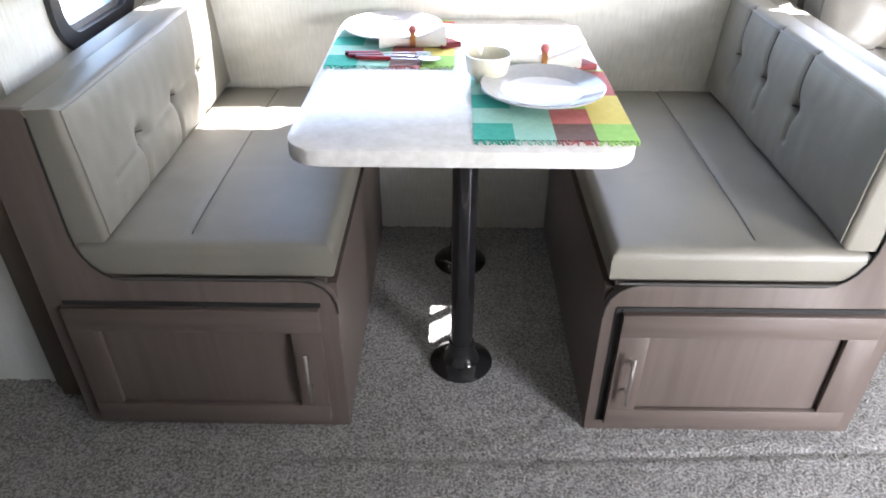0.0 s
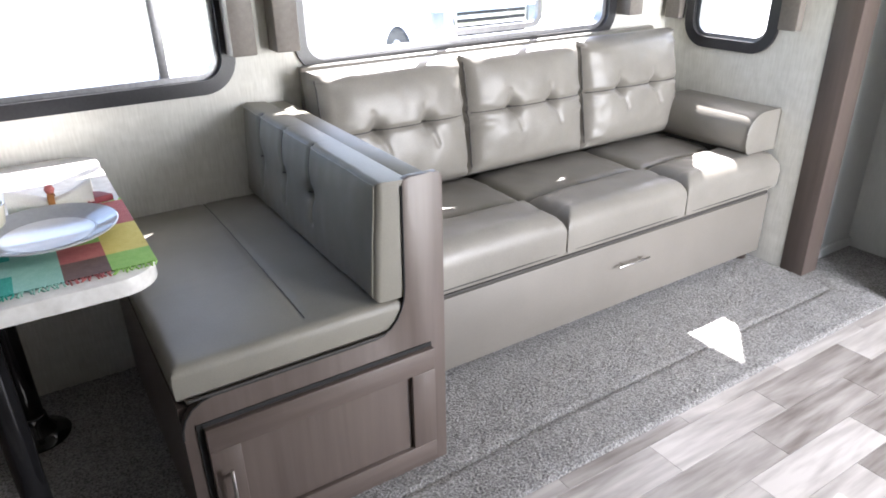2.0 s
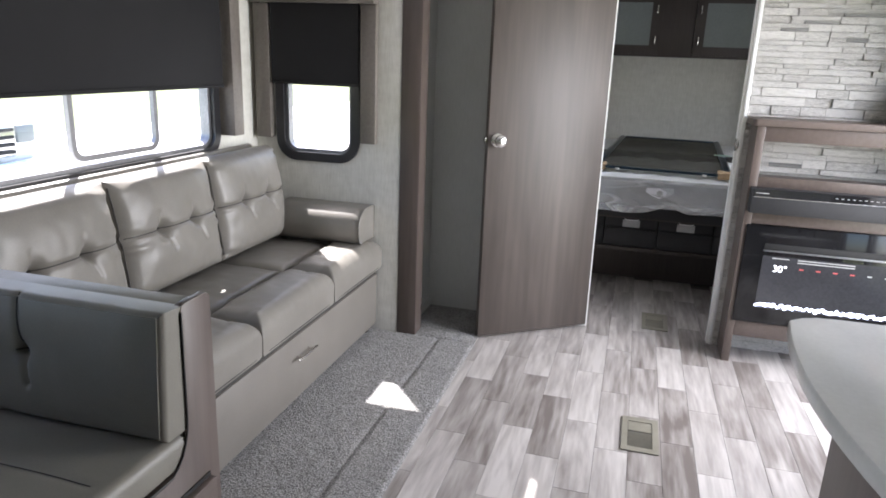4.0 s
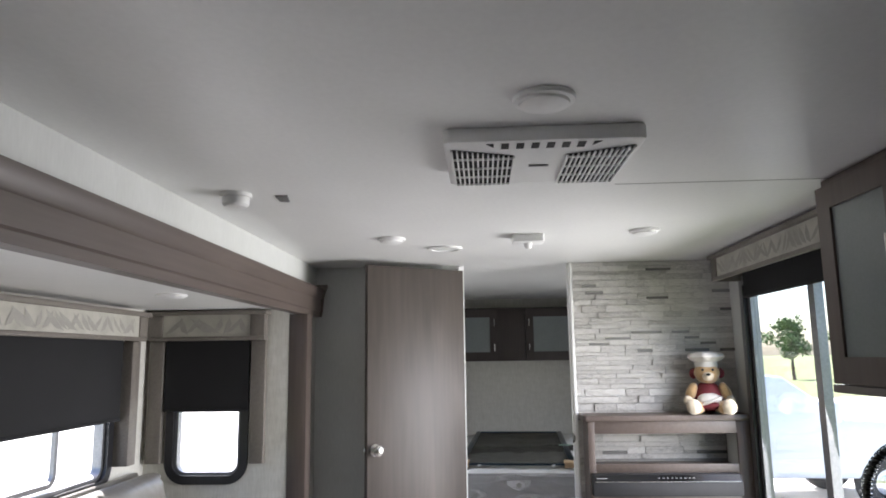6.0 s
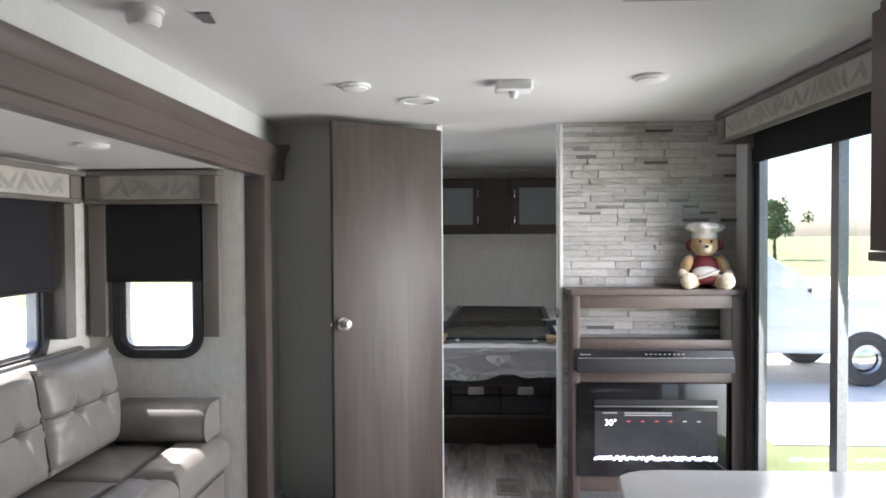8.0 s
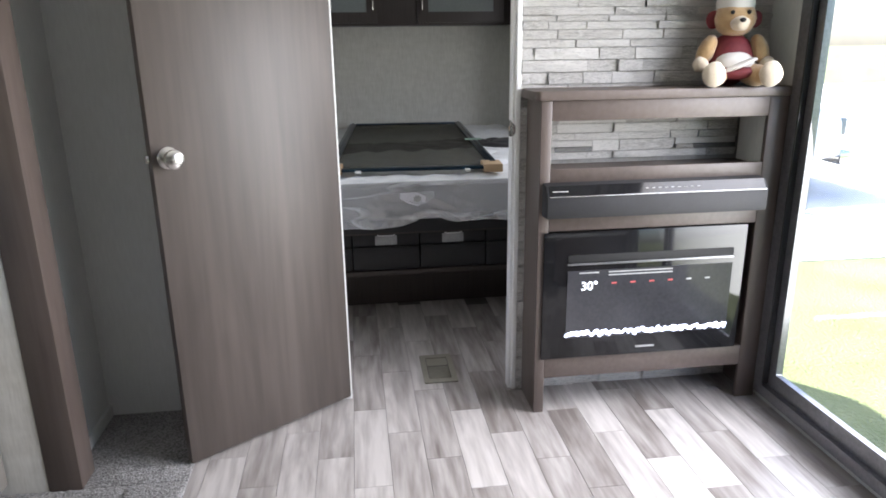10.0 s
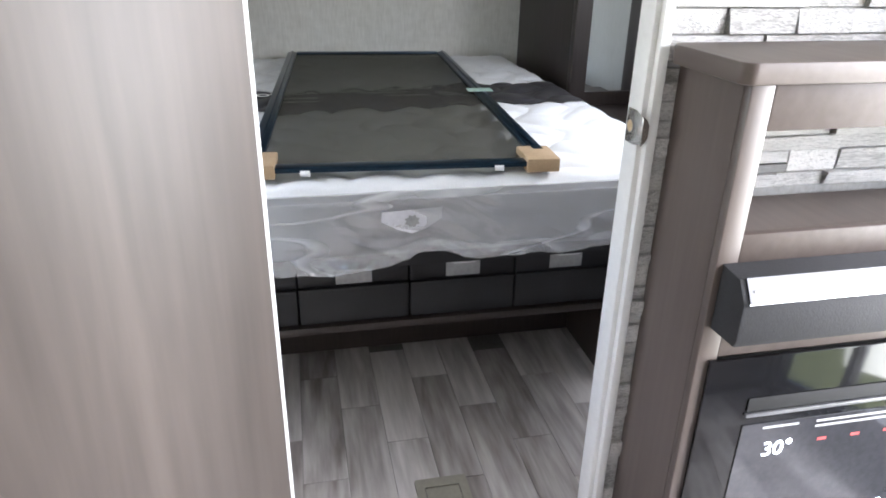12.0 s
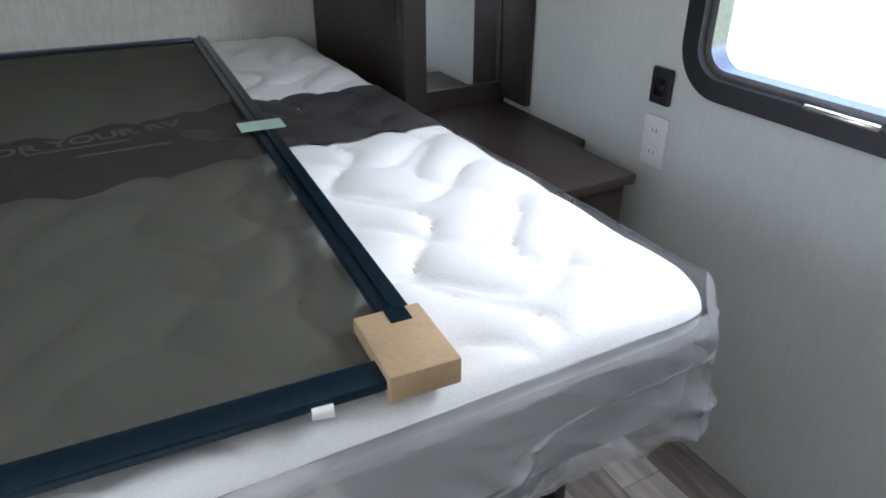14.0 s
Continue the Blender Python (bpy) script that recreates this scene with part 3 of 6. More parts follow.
def words(text, size, depth=0.001, bold=0.0):
    cu = bpy.data.curves.new("text", "FONT")
    cu.body, cu.size, cu.extrude, cu.align_x, cu.align_y = text, size, depth, "CENTER", "CENTER"
    cu.offset = bold
    ob = bpy.data.objects.new("text", cu)
    scene.collection.objects.link(ob)
    bpy.context.view_layer.update()
    me = bpy.data.meshes.new_from_object(ob.evaluated_get(bpy.context.evaluated_depsgraph_get()))
    bm = bmesh.new()
    bm.from_mesh(me)
    bpy.data.objects.remove(ob)
    bpy.data.curves.remove(cu)
    bpy.data.meshes.remove(me)
    return bm


def bar_handle(parent, p0, p1, out, r=0.005, label="brushed nickel bar handle"):
    """A bar pull from p0 to p1 that stands off by the vector out."""
    p0, p1, out = Vector(p0), Vector(p1), Vector(out)
    bm = tube(p0 + out, p1 + out, r, n=12, bevel=0.0015)
    for k in (0.2, 0.8):
        q = p0.lerp(p1, k)
        tube(q, q + out, r * 0.8, n=10, bm=bm)
    return part("handle", bm, "chrome", parent, label)

# ---- the shell of the trailer ----
RW, LW, CEIL = -0.885, 1.50, 1.985          # door-side wall, slide-side wall, ceiling
SB, SC, SX0, SX1 = 2.275, 1.715, -0.18, 3.44    # slide-out: back wall, ceiling, its two ends
PX, HX, BACK = 3.88, 6.36, -1.70            # bedroom partition, bed head wall, wall behind the walker

structure("floor", box(BACK, HX, RW - 0.05, LW + 0.04, -0.06, -0.004), "gap", "dark joint layer under grey vinyl planks", "floor")
structure("slide_floor", box(SX0, SX1, LW - 0.06, SB, -0.06, -0.002), "gap", "slide-out floor under grey carpet", "floor")
structure("ceiling", box(BACK, HX, RW - 0.05, LW + 0.06, CEIL, CEIL + 0.05), "ceiling", "smooth white vinyl ceiling", "ceiling")
structure("slide_ceiling", box(SX0 - 0.04, SX1 + 0.04, LW + 0.06, SB + 0.05, SC, SC + 0.05), "ceiling", "lower white ceiling inside the slide-out", "ceiling")

PATIO = (2.14, 3.68, 0.03, 1.86)
BEDWIN = (4.12, 4.895, 0.87, 1.5)
structure("wall_south", wall_with_holes("y", RW - 0.05, RW, BACK, HX, -0.06, CEIL, [PATIO, BEDWIN]), "wall_plain", "pale grey smooth wall panel with door and window openings", "wall")
structure("wall_west", box(BACK - 0.05, BACK, RW - 0.05, LW + 0.05, -0.06, CEIL), "wall_plain", "plain pale wall at the kitchen end", "wall")
structure("wall_east", box(HX, HX + 0.05, RW - 0.05, LW + 0.05, -0.06, CEIL), "wall", "pale grey linen-textured wall at the bed head", "wall")
structure("wall_north", wall_with_holes("y", LW, LW + 0.05, BACK, HX, -0.06, CEIL, [(SX0 - 0.02, SX1 + 0.02, -0.06, 1.80), BEDWIN]), "wall_plain", "white wall above and beside the slide-out opening", "wall")

DINWIN = (0.02, 1.49, 0.89, 1.60)
SOFAWIN = (1.74, 3.085, 0.91, 1.60)
ENDWIN = (1.76, 2.13, 0.865, 1.60)
ENDWIN_LOW = (1.79, 2.17, 0.80, 1.60)
structure("wall_slide_back", wall_with_holes("y", SB, SB + 0.045, SX0 - 0.04, SX1 + 0.04, -0.06, SC, [DINWIN, SOFAWIN]), "wall", "pale grey linen wallpaper behind dinette and sofa", "wall")
structure("wall_slide_east", wall_with_holes("x", SX1, SX1 + 0.04, LW + 0.031, SB, -0.06, SC, [ENDWIN]), "wall", "pale grey linen wallpaper at the sofa end of the slide-out", "wall")
structure("wall_slide_west", wall_with_holes("x", SX0 - 0.04, SX0, LW + 0.031, SB, -0.06, SC, [ENDWIN_LOW]), "wall", "pale grey linen wallpaper at the dinette end of the slide-out", "wall")

# partition between living room and bedroom, with a doorway up to the ceiling
structure("wall_partition_stone", box(PX, PX + 0.04, RW, 0.003, 0, CEIL), "mortar", "dark joint layer behind stacked stone", "wall")
structure("wall_partition_plain", box(PX + 0.004, PX + 0.028, 0.652, LW, 0, CEIL), "wall_plain", "plain pale grey wall behind the open door", "wall")
bm = box(PX - 0.016, PX + 0.052, 0.0025, 0.020, 0, CEIL - 0.001, 0.003)
box(PX - 0.003, PX + 0.044, 0.017, 0.030, 0, CEIL - 0.002, 0.002, bm=bm)
structure("door_trim", bm, "white", "white painted jamb with stop at the doorway", "trim")
bm = box(PX + 0.005, PX + 0.031, 0.628, 0.652, 0, CEIL - 0.001, 0.003)
structure("door_trim_hinge", bm, "white", "white painted hinge jamb at the doorway", "trim")

# slide-out fascia: a stepped beam with end cap, and posts at both ends
prof = [(1.505, 1.688), (1.452, 1.688), (1.452, 1.716), (1.446, 1.722), (1.446, 1.788), (1.440, 1.794), (1.430, 1.834), (1.430, 1.848), (1.505, 1.848)]
structure("trim_beam", prism(prof, "x", -0.55, 3.775), "wood_h", "dark brown wooden fascia beam over the slide-out opening", "trim")
prof = [(1.505, 1.690), (1.445, 1.690), (1.438, 1.72), (1.432, 1.80), (1.412, 1.86), (1.412, 1.875), (1.505, 1.875)]
structure("trim_beam_cap", prism(prof, "x", 3.776, 3.80, bevel=0.003), "wood", "flared dark wooden end cap on the fascia beam", "trim")
for name, a, b in (("trim_post_east", 3.437, 3.54), ("trim_post_west", -0.262, -0.205)):
    bm = box(a, b, 1.434 if a > 0 else 1.448, 1.53, 0, 1.687, 0.003)
    if a > 0:
        box(b - 0.001, b + 0.028, 1.475, 1.499, 0, 1.687, 0.002, bm=bm)
    else:
        box(a - 0.028, a + 0.001, 1.475, 1.499, 0, 1.687, 0.002, bm=bm)
    structure(name, bm, "wood", "dark brown wooden post at the slide-out edge", "trim")
structure("baseboard", box(3.576, PX + 0.003, 1.486, 1.4985, 0, 0.05, 0.002), "wall_plain", "low pale baseboard", "trim")


# ---- windows ----
def rv_window(name, axis, hole, face, out, mullions=(), vent=None):
    """A black-framed window with rounded corners in a wall; out is the way outdoors along the axis."""
    u0, u1, v0, v1 = hole
    root = tagged(new(name), "black-framed trailer window with rounded corners", "window", kind="structure")
    ro = lambda g: round_rect(u0 - g, u1 + g, v0 - g, v1 + g, 0.075 + g, 8)
    bm = ring(ro(0.030), ro(-0.012), axis, face - out * 0.014, face + out * 0.004)
    part("window_frame", bm, "rubber", root, local=True)
    bm = ring(ro(0.002), ro(-0.028), axis, face + out * 0.006, face + out * 0.05)
    part("inner_frame", bm, "alu", root, local=True)
    for k in mullions:
        bm = box(k - 0.014, k + 0.014, min(face + out * 0.012, face + out * 0.04), max(face + out * 0.012, face + out * 0.04), v0, v1, 0.003) if axis == "y" else box(min(face + out * 0.012, face + out * 0.04), max(face + out * 0.012, face + out * 0.04), k - 0.014, k + 0.014, v0, v1, 0.003)
        part("mullion", bm, "alu", root, local=True)
    if vent:
        a, b, c, d = vent
        part("vent_frame", ring(round_rect(a, b, c, d, 0.05), round_rect(a + 0.02, b - 0.02, c + 0.02, d - 0.02, 0.035), axis, face + out * 0.015, face + out * 0.034), "alu", root, local=True)
    pane = part("pane", prism(ro(-0.02), axis, face + out * 0.026, face + out * 0.030), "glass", root, local=True)
    pane.visible_shadow = False
    return root


rv_window("window_1", "y", DINWIN, SB, 1, mullions=(0.72, 1.313))
rv_window("window_2", "y", SOFAWIN, SB, 1, vent=(2.30, 2.74, 0.95, 1.58))
rv_window("window_3", "x", ENDWIN, SX1, 1)
rv_window("window_4", "x", ENDWIN_LOW, SX0, -1)
# unseen window, added so the bed gets light from the north too
rv_window("window_6_unseen", "y", BEDWIN, LW, 1)
w = rv_window("window_5", "y", BEDWIN, RW, -1)
part("latch", sweep([(4.62, RW + 0.02, 0.885), (4.60, RW + 0.03, 0.888), (4.50, RW + 0.03, 0.888), (4.49, RW + 0.02, 0.885)], 0.006), "chrome", w, "chrome window latch", local=True)

# sliding glass door
root = tagged(new("door_2"), "grey aluminium sliding glass entry door", "glass door", kind="structure")
x0, x1, z0, z1 = PATIO
bm = ring(round_rect(x0, x1, z0, z1, 0.004, 1), round_rect(x0 + 0.05, x1 - 0.05, z0 + 0.04, z1 - 0.05, 0.004, 1), "y", RW - 0.055, RW + 0.022)
part("door_frame", bm, "alu", root, local=True)
for a, b, y in ((x0 + 0.04, 2.965, RW - 0.032), (2.895, x1 - 0.04, RW - 0.008)):
    leaf = part("door_leaf", ring(round_rect(a, b, z0 + 0.03, z1 - 0.04, 0.003, 1), round_rect(a + 0.055, b - 0.055, z0 + 0.1, z1 - 0.1, 0.003, 1), "y", y - 0.011, y + 0.011), "alu", root, "grey aluminium door leaf", local=True)
    pane = part("pane", box(a + 0.05, b - 0.05, y - 0.003, y + 0.003, z0 + 0.095, z1 - 0.095), "glass", leaf, local=True)
    pane.visible_shadow = False
part("weather_strip", box(x1 - 0.058, x1 - 0.051, RW + 0.004, RW + 0.024, z0 + 0.05, z1 - 0.05), "rubber", root, local=True)


# ---- window coverings ----
def valance(u0, u1, axis, face, way, top, bottom, leg_z, shade_z, group, deep=0.11):
    """A boxed valance with a fabric panel, two side legs and a black roller shade; way points into the room."""
    if axis == "y":
        bx = lambda a, b, d0, d1, z0, z1, r=0.004: box(a, b, min(face + way * d0, face + way * d1), max(face + way * d0, face + way * d1), z0, z1, r)
        base = ((u0 + u1) / 2, face, bottom)
    else:
        bx = lambda a, b, d0, d1, z0, z1, r=0.004: box(min(face + way * d0, face + way * d1), max(face + way * d0, face + way * d1), a, b, z0, z1, r)
        base = (face, (u0 + u1) / 2, bottom)
    t = thing("window_valance", "taupe wooden window valance with leaf-patterned fabric inset", "valance", base, group)
    lw = 0.075
    part("top_board", bx(u0 - 0.012, u1 + 0.012, 0.001, deep + 0.014, top - 0.022, top), "valance_wood", t)
    part("front_frame", bx(u0, u1, deep - 0.02, deep, bottom, bottom + 0.02), "valance_wood", t)
    for a, b in ((u0, u0 + lw), (u1 - lw, u1)):
        part("stile", bx(a, b, deep - 0.02, deep, bottom + 0.02, top - 0.022), "valance_wood", t)
        part("side_board", bx(a if a == u0 else b - 0.018, a + 0.018 if a == u0 else b, 0.002, deep - 0.021, bottom, top - 0.023), "valance_wood", t)
    inset = part("fabric_panel", bx(u0 + lw, u1 - lw, deep - 0.018, deep - 0.008, bottom + 0.02, top - 0.022, 0), "fabric", t, "grey and cream leaf-patterned fabric")
    # leaf shapes of the print, as thin raised facets
    rnd = random.Random(int(u0 * 100) + 7)
    bm = bmesh.new()
    u = u0 + lw + 0.035
    h0, h1 = bottom + 0.024, top - 0.026
    mid, half = (h0 + h1) / 2, (h1 - h0) / 2
    while u < u1 - lw - 0.03:
        tilt = rnd.choice((-1, 1)) * rnd.uniform(0.5, 1.25)
        long, wide = half * rnd.uniform(0.85, 1.0) / math.sin(abs(tilt)) * 0.9, rnd.uniform(0.016, 0.026)
        long = min(long, 0.075)
        pts = [(-long, 0), (-long * 0.35, -wide), (long * 0.35, -wide * 0.9), (long, 0), (0, wide * 0.25)]
        c, sn = math.cos(tilt), math.sin(tilt)
        ring_pts = [(u + p * c - q * sn, mid + p * sn + q * c) for p, q in pts]
        ring_pts = [(min(max(p, u0 + lw + 0.002), u1 - lw - 0.002), min(max(q, h0), h1)) for p, q in ring_pts]
        d = face + way * (deep - 0.0065 + 0.0004 * (len(bm.faces) % 3))
        bm.faces.new([bm.verts.new((p, d, q) if axis == "y" else (d, p, q)) for p, q in ring_pts])
        u += rnd.uniform(0.034, 0.055)
    part("leaf_print", bm, "leafprint", inset, "darker grey printed leaves", smooth=0)
    if leg_z < bottom - 0.03:
        for a, b in ((u0, u0 + lw), (u1 - lw, u1)):
            part("leg", bx(a, b, 0.002, deep - 0.03, leg_z, bottom - 0.001), "valance_wood", t)
    s = thing("roller_shade", "black roller shade drawn partly down", "roller shade", (base[0], base[1], shade_z), group + " shades")
    part("cloth", bx(u0 + lw + 0.012, u1 - lw - 0.012, 0.034, 0.037, shade_z + 0.012, top - 0.03, 0), "shade", s)
    part("bottom_bar", bx(u0 + lw + 0.012, u1 - lw - 0.012, 0.030, 0.044, shade_z, shade_z + 0.014, 0.003), "shade", s, "black bottom bar")
    return t


M["leafprint"] = surface("printed_leaves", (0.28, 0.27, 0.245), (0.37, 0.36, 0.325), 0.9, scale=(30, 30, 30), fine=(300, 300, 300), bump=0.15)
valance(-0.06, 1.57, "y", SB, -1, 1.69, 1.55, 0.97, 1.185, "slide-out window valances")
valance(1.63, 3.20, "y", SB, -1, 1.69, 1.55, 0.97, 1.18, "slide-out window valances")
valance(1.64, 2.25, "x", SX1, -1, 1.708, 1.555, 0.94, 1.195, "slide-out window valances", deep=0.07)
valance(1.635, 2.275, "x", SX0, 1, 1.708, 1.555, 0.94, 1.195, "slide-out window valances", deep=0.07)
valance(2.13, 3.66, "y", RW, 1, 1.975, 1.835, 1.9, 1.735, "door valance", deep=0.17)

# ---- dinette ----
def dinette_bench(x0, x1, flip):
    """A booth bench; its tall end panel stands at x1, or at x0 when flipped."""
    fy, by = 1.36, SB - 0.004
    t = thing("dinette_bench", "dark-stained wooden dinette bench with grey vinyl cushions", "bench", ((x0 + x1) / 2, 1.8, 0), "dinette benches")
    w = x1 - x0
    X = (lambda u: x1 - u) if flip else (lambda u: x0 + u)      # u runs from the aisle side to the tall side

    def bx(u0, u1, *rest, **kw):
        a, b = sorted((X(u0), X(u1)))
        return box(a, b, *rest, **kw)

    out = [(0, 0), (w, 0), (w, 0.806), (w - 0.004, 0.814), (w - 0.014, 0.82), (w - 0.085, 0.82), (w - 0.099, 0.816), (w - 0.105, 0.804), (w - 0.108, 0.56)]
    out += [(w - 0.108 - 0.082 * (1 - math.cos(radians(a))), 0.56 - 0.114 * math.sin(radians(a))) for a in (15, 30, 45, 60, 75, 90)]
    out += [(0.07, 0.446), (0.048, 0.441), (0.026, 0.428), (0.01, 0.408), (0.002, 0.385), (0, 0.36)]
    part("front_panel", prism([(X(u), z) for u, z in out], "y", fy, fy + 0.02, bevel=0.002), "wood", t, "dark wooden end panel with a curved seat edge")
    edge = [(X(u), fy - 0.0015, z) for u, z in out[7:]]
    part("edge_band", sweep(edge, 0.0023, 6), "dark", t, "dark edge band along the curved panel")
    part("aisle_panel", bx(0.002, 0.02, fy + 0.021, by, 0.001, 0.425), "wood_h", t)
    part("back_panel", bx(w - 0.02, w - 0.002, fy + 0.021, by, 0.001, 0.79, bevel=0.002), "wood_h", t)
    part("back_roll", bx(w - 0.098, w - 0.0205, fy + 0.021, by, 0.55, 0.811, bevel=0.008), "vinyl", t, "grey vinyl top edge behind the cushion")
    part("seat_board", bx(0.021, w - 0.021, fy + 0.021, by, 0.426, 0.44), "wood_h", t)
    # cupboard door with a framed panel
    d0, d1, z0, z1 = 0.04, w - 0.042, 0.045, 0.378
    door = part("door", bx(d0, d1, fy - 0.006, fy - 0.001, z0, z1), "wood", t, "dark framed cupboard door")
    for a, b, c, d in ((d0, d1, z1 - 0.06, z1), (d0, d1, z0, z0 + 0.05)):
        part("rail", bx(a, b, fy - 0.02, fy - 0.006, c, d, bevel=0.002), "wood_h", door)
    for a, b in ((d0, d0 + 0.065), (d1 - 0.065, d1)):
        part("stile", bx(a, b, fy - 0.0195, fy - 0.006, z0 + 0.05, z1 - 0.06, bevel=0.002), "wood", door)
    # near-black strips paint the shade in the slits round the door
    part("shadow_gap", bx(d0 - 0.004, d1 + 0.0, fy - 0.004, fy - 0.001, z1, z1 + 0.01), "dark", door, "dark strip painting the shade in the slit over the door")
    if not flip:
        part("side_gap", bx(d0 - 0.013, d0 - 0.0005, fy - 0.004, fy - 0.001, z0, z1 + 0.01), "dark", door, "dark strip painting the shade in the slit beside the door")
    bar_handle(door, (X(0.073), fy - 0.02, 0.137), (X(0.073), fy - 0.02, 0.28), (0, -0.026, 0), 0.0045)
    # seat cushion
    sw, sd = w - 0.075, by - fy - 0.006
    bm = cushion(sw, sd, 0.081, 0.022, 0.007, grooves=[((0.02, -sd / 2 + 0.05), (0.02, sd / 2), 0.003), ((-sw / 2, -0.1), (0.02, -0.1), 0.002)], wrinkle=0.002, seed=int(flip), nu=90, nv=70)
    if flip:
        turned(bm, Matrix.Diagonal((-1, 1, 1, 1)))
        bmesh.ops.reverse_faces(bm, faces=bm.faces[:])
    ms = Matrix.Translation(((X(0) + X(w - 0.075)) / 2, (fy + by) / 2 - 0.002, 0.4465))
    turned(bm, ms)
    if flip:
        ms = ms @ Matrix.Diagonal((-1, 1, 1, 1))
    # the end curves down where it wraps the front edge
    seat = part("seat_cushion", bm, "vinyl", t, "grey vinyl seat cushion with a stitched seam")
    part("stitching", thread([(0.02, -sd / 2 + 0.05), (0.02, sd / 2 - 0.02)], ms, 0.0012, 0.0012), "seam", seat, "dark stitched seam")
    part("piping", sweep([(X(u), fy - 0.004, 0.451) for u in (0.02, 0.1, 0.2, 0.3, 0.4, w - 0.17)], 0.003, 8), "seam", seat, "dark piping")
    # back cushion, leaning against the tall panel; buttons with pleats
    bd, bh = by - fy - 0.004, 0.285
    row = [-0.10, 0.09, 0.275] if not flip else [-0.2, 0.02, 0.22]
    v0 = 0.012 if not flip else -0.02
    dents = [(y, v0, 0.03, 0.016) for y in row] + [(y, v0, 0.014, 0.045) for y in row]
    grooves = [((y, v0), (y + 0.012, bh / 2), 0.008) for y in row] if not flip else [((y, -0.02), (y - 0.02, -bh / 2), 0.011) for y in row] + [((-bd / 2 + 0.1, -0.05), (0.3, -0.0), 0.003)]
    if not flip:
        grooves += [((y, v0), (y - 0.014, -0.06), 0.01) for y in row]
    bm = cushion(bd, bh, 0.084, 0.016, 0.012, dents=dents, grooves=grooves, wrinkle=0.0035, seed=3 + flip, nu=270, nv=90)
    s = 1 if flip else -1
    basis = Matrix(((0, 0, s, 0), (1, 0, 0, 0), (0, 1, 0, 0), (0, 0, 0, 1)))
    tilt = Matrix.Rotation(radians(-4 * s), 4, "Y")
    mb = Matrix.Translation((X(w - 0.09), (fy + by) / 2 - 0.002, 0.531 + bh / 2)) @ tilt @ basis
    bm2 = turned(bm, mb)
    bmesh.ops.recalc_face_normals(bm2, faces=bm2.faces)
    back = part("back_cushion", bm2, "vinyl", t, "buttoned grey vinyl back cushion")
    for y in row:
        bt = revolve([(0, -0.004), (0.008, -0.004), (0.0095, 0.0), (0.006, 0.004), (0, 0.005)], (y, v0, LAST["face"](y, v0) + 0.006), 16)
        part("button", turned(bt, mb), "vinyl", back)
        # dark lines paint the shade in the folds round each button
        end = (y + 0.011, bh / 2 - 0.003) if not flip else (y - 0.02, -bh / 2 + 0.01)
        part("pleat", thread([(y, v0), end], mb, 0.0013, 0.003), "seam", back, "dark line painting the shade in the fold above or below")
        part("tuck", thread([(y - 0.016, v0 + 0.004), (y, v0 - 0.003), (y + 0.017, v0 + 0.001)], mb, 0.0022, 0.004), "seam", back, "dark line painting the crease shade beside the button")
    a = bd / 2 - 0.012
    z = bh / 2 - 0.010
    part("piping", thread([(-a, -z), (-a, z), (a, z)], mb, 0.0022), "vinyl", back, "vinyl piping round the cushion edge")
    return t


dinette_bench(1.05, 1.685, False)
dinette_bench(-0.148, 0.483, True)

TZ = 0.742
t = thing("dinette_table", "pale marbled laminate table on two black pedestals", "table", (0.74, 1.8, 0))
part("tabletop", prism(round_rect(0.405, 1.078, 1.365, 2.25, 0.075, 8), "z", TZ - 0.034, TZ, bevel=0.003), "table", t)
for y in (1.585, 2.06):
    leg = part("pedestal", tube((0.755, y, 0.014), (0.755, y, TZ - 0.04), 0.029, n=32), "black", t, "black tubular pedestal leg")
    part("base_flange", revolve([(0, 0.0), (0.082, 0.0), (0.084, 0.006), (0.078, 0.012), (0.05, 0.022), (0.036, 0.05), (0.033, 0.075), (0.029, 0.078), (0, 0.078)], (0.755, y, 0.012), 40), "black", leg, "round black floor flange")
    part("top_flange", revolve([(0, 0), (0.033, 0), (0.036, 0.02), (0.08, 0.032), (0.08, 0.036), (0, 0.036)], (0.755, y, TZ - 0.071), 40), "black", leg)


# table settings
def placemat(cx, cy, turn):
    t = thing("placemat", "bright checked woven placemat with fringed edges on the table", "placemat", (cx, cy, TZ), "placemats")
    t.rotation_euler = (0, 0, radians(turn))
    rows = [["teal", "mint", "brown", "lime"], ["mint", "mint", "rose", "yellow"], ["teal", "mint", "lime", "yellow"], ["mint", "teal", "yellow", "rose"], ["mint", "teal", "lime", "rose"]]
    w, d = 0.315, 0.385
    for j in range(5):
        for i in range(4):
            a, b = -w / 2 + w * i / 4, -w / 2 + w * (i + 1) / 4
            c, e = -d / 2 + d * j / 5, -d / 2 + d * (j + 1) / 5
            part("woven_check", box(a, b, c, e, 0.0005, 0.0035), rows[j][i], t, local=True)
    rnd = random.Random(5)
    for k, c in enumerate(("teal", "mint", "rose", "lime")):
        bm = bmesh.new()
        for s in (-1, 1):
            for i in range(14):
                x = -w / 2 + w * (k + (i + 0.5) / 14) / 4
                p = [(x, s * d / 2, 0.002), (x + rnd.uniform(-.004, .004), s * (d / 2 + 0.008), 0.003 + rnd.uniform(0, .002)), (x + rnd.uniform(-.007, .007), s * (d / 2 + rnd.uniform(0.013, 0.02)), 0.002)]
                sweep(p, 0.0016, 5, bm)
        tagged(part("fringe", bm, c, t, "knotted fringe", local=True), kind="stuff")
    return t


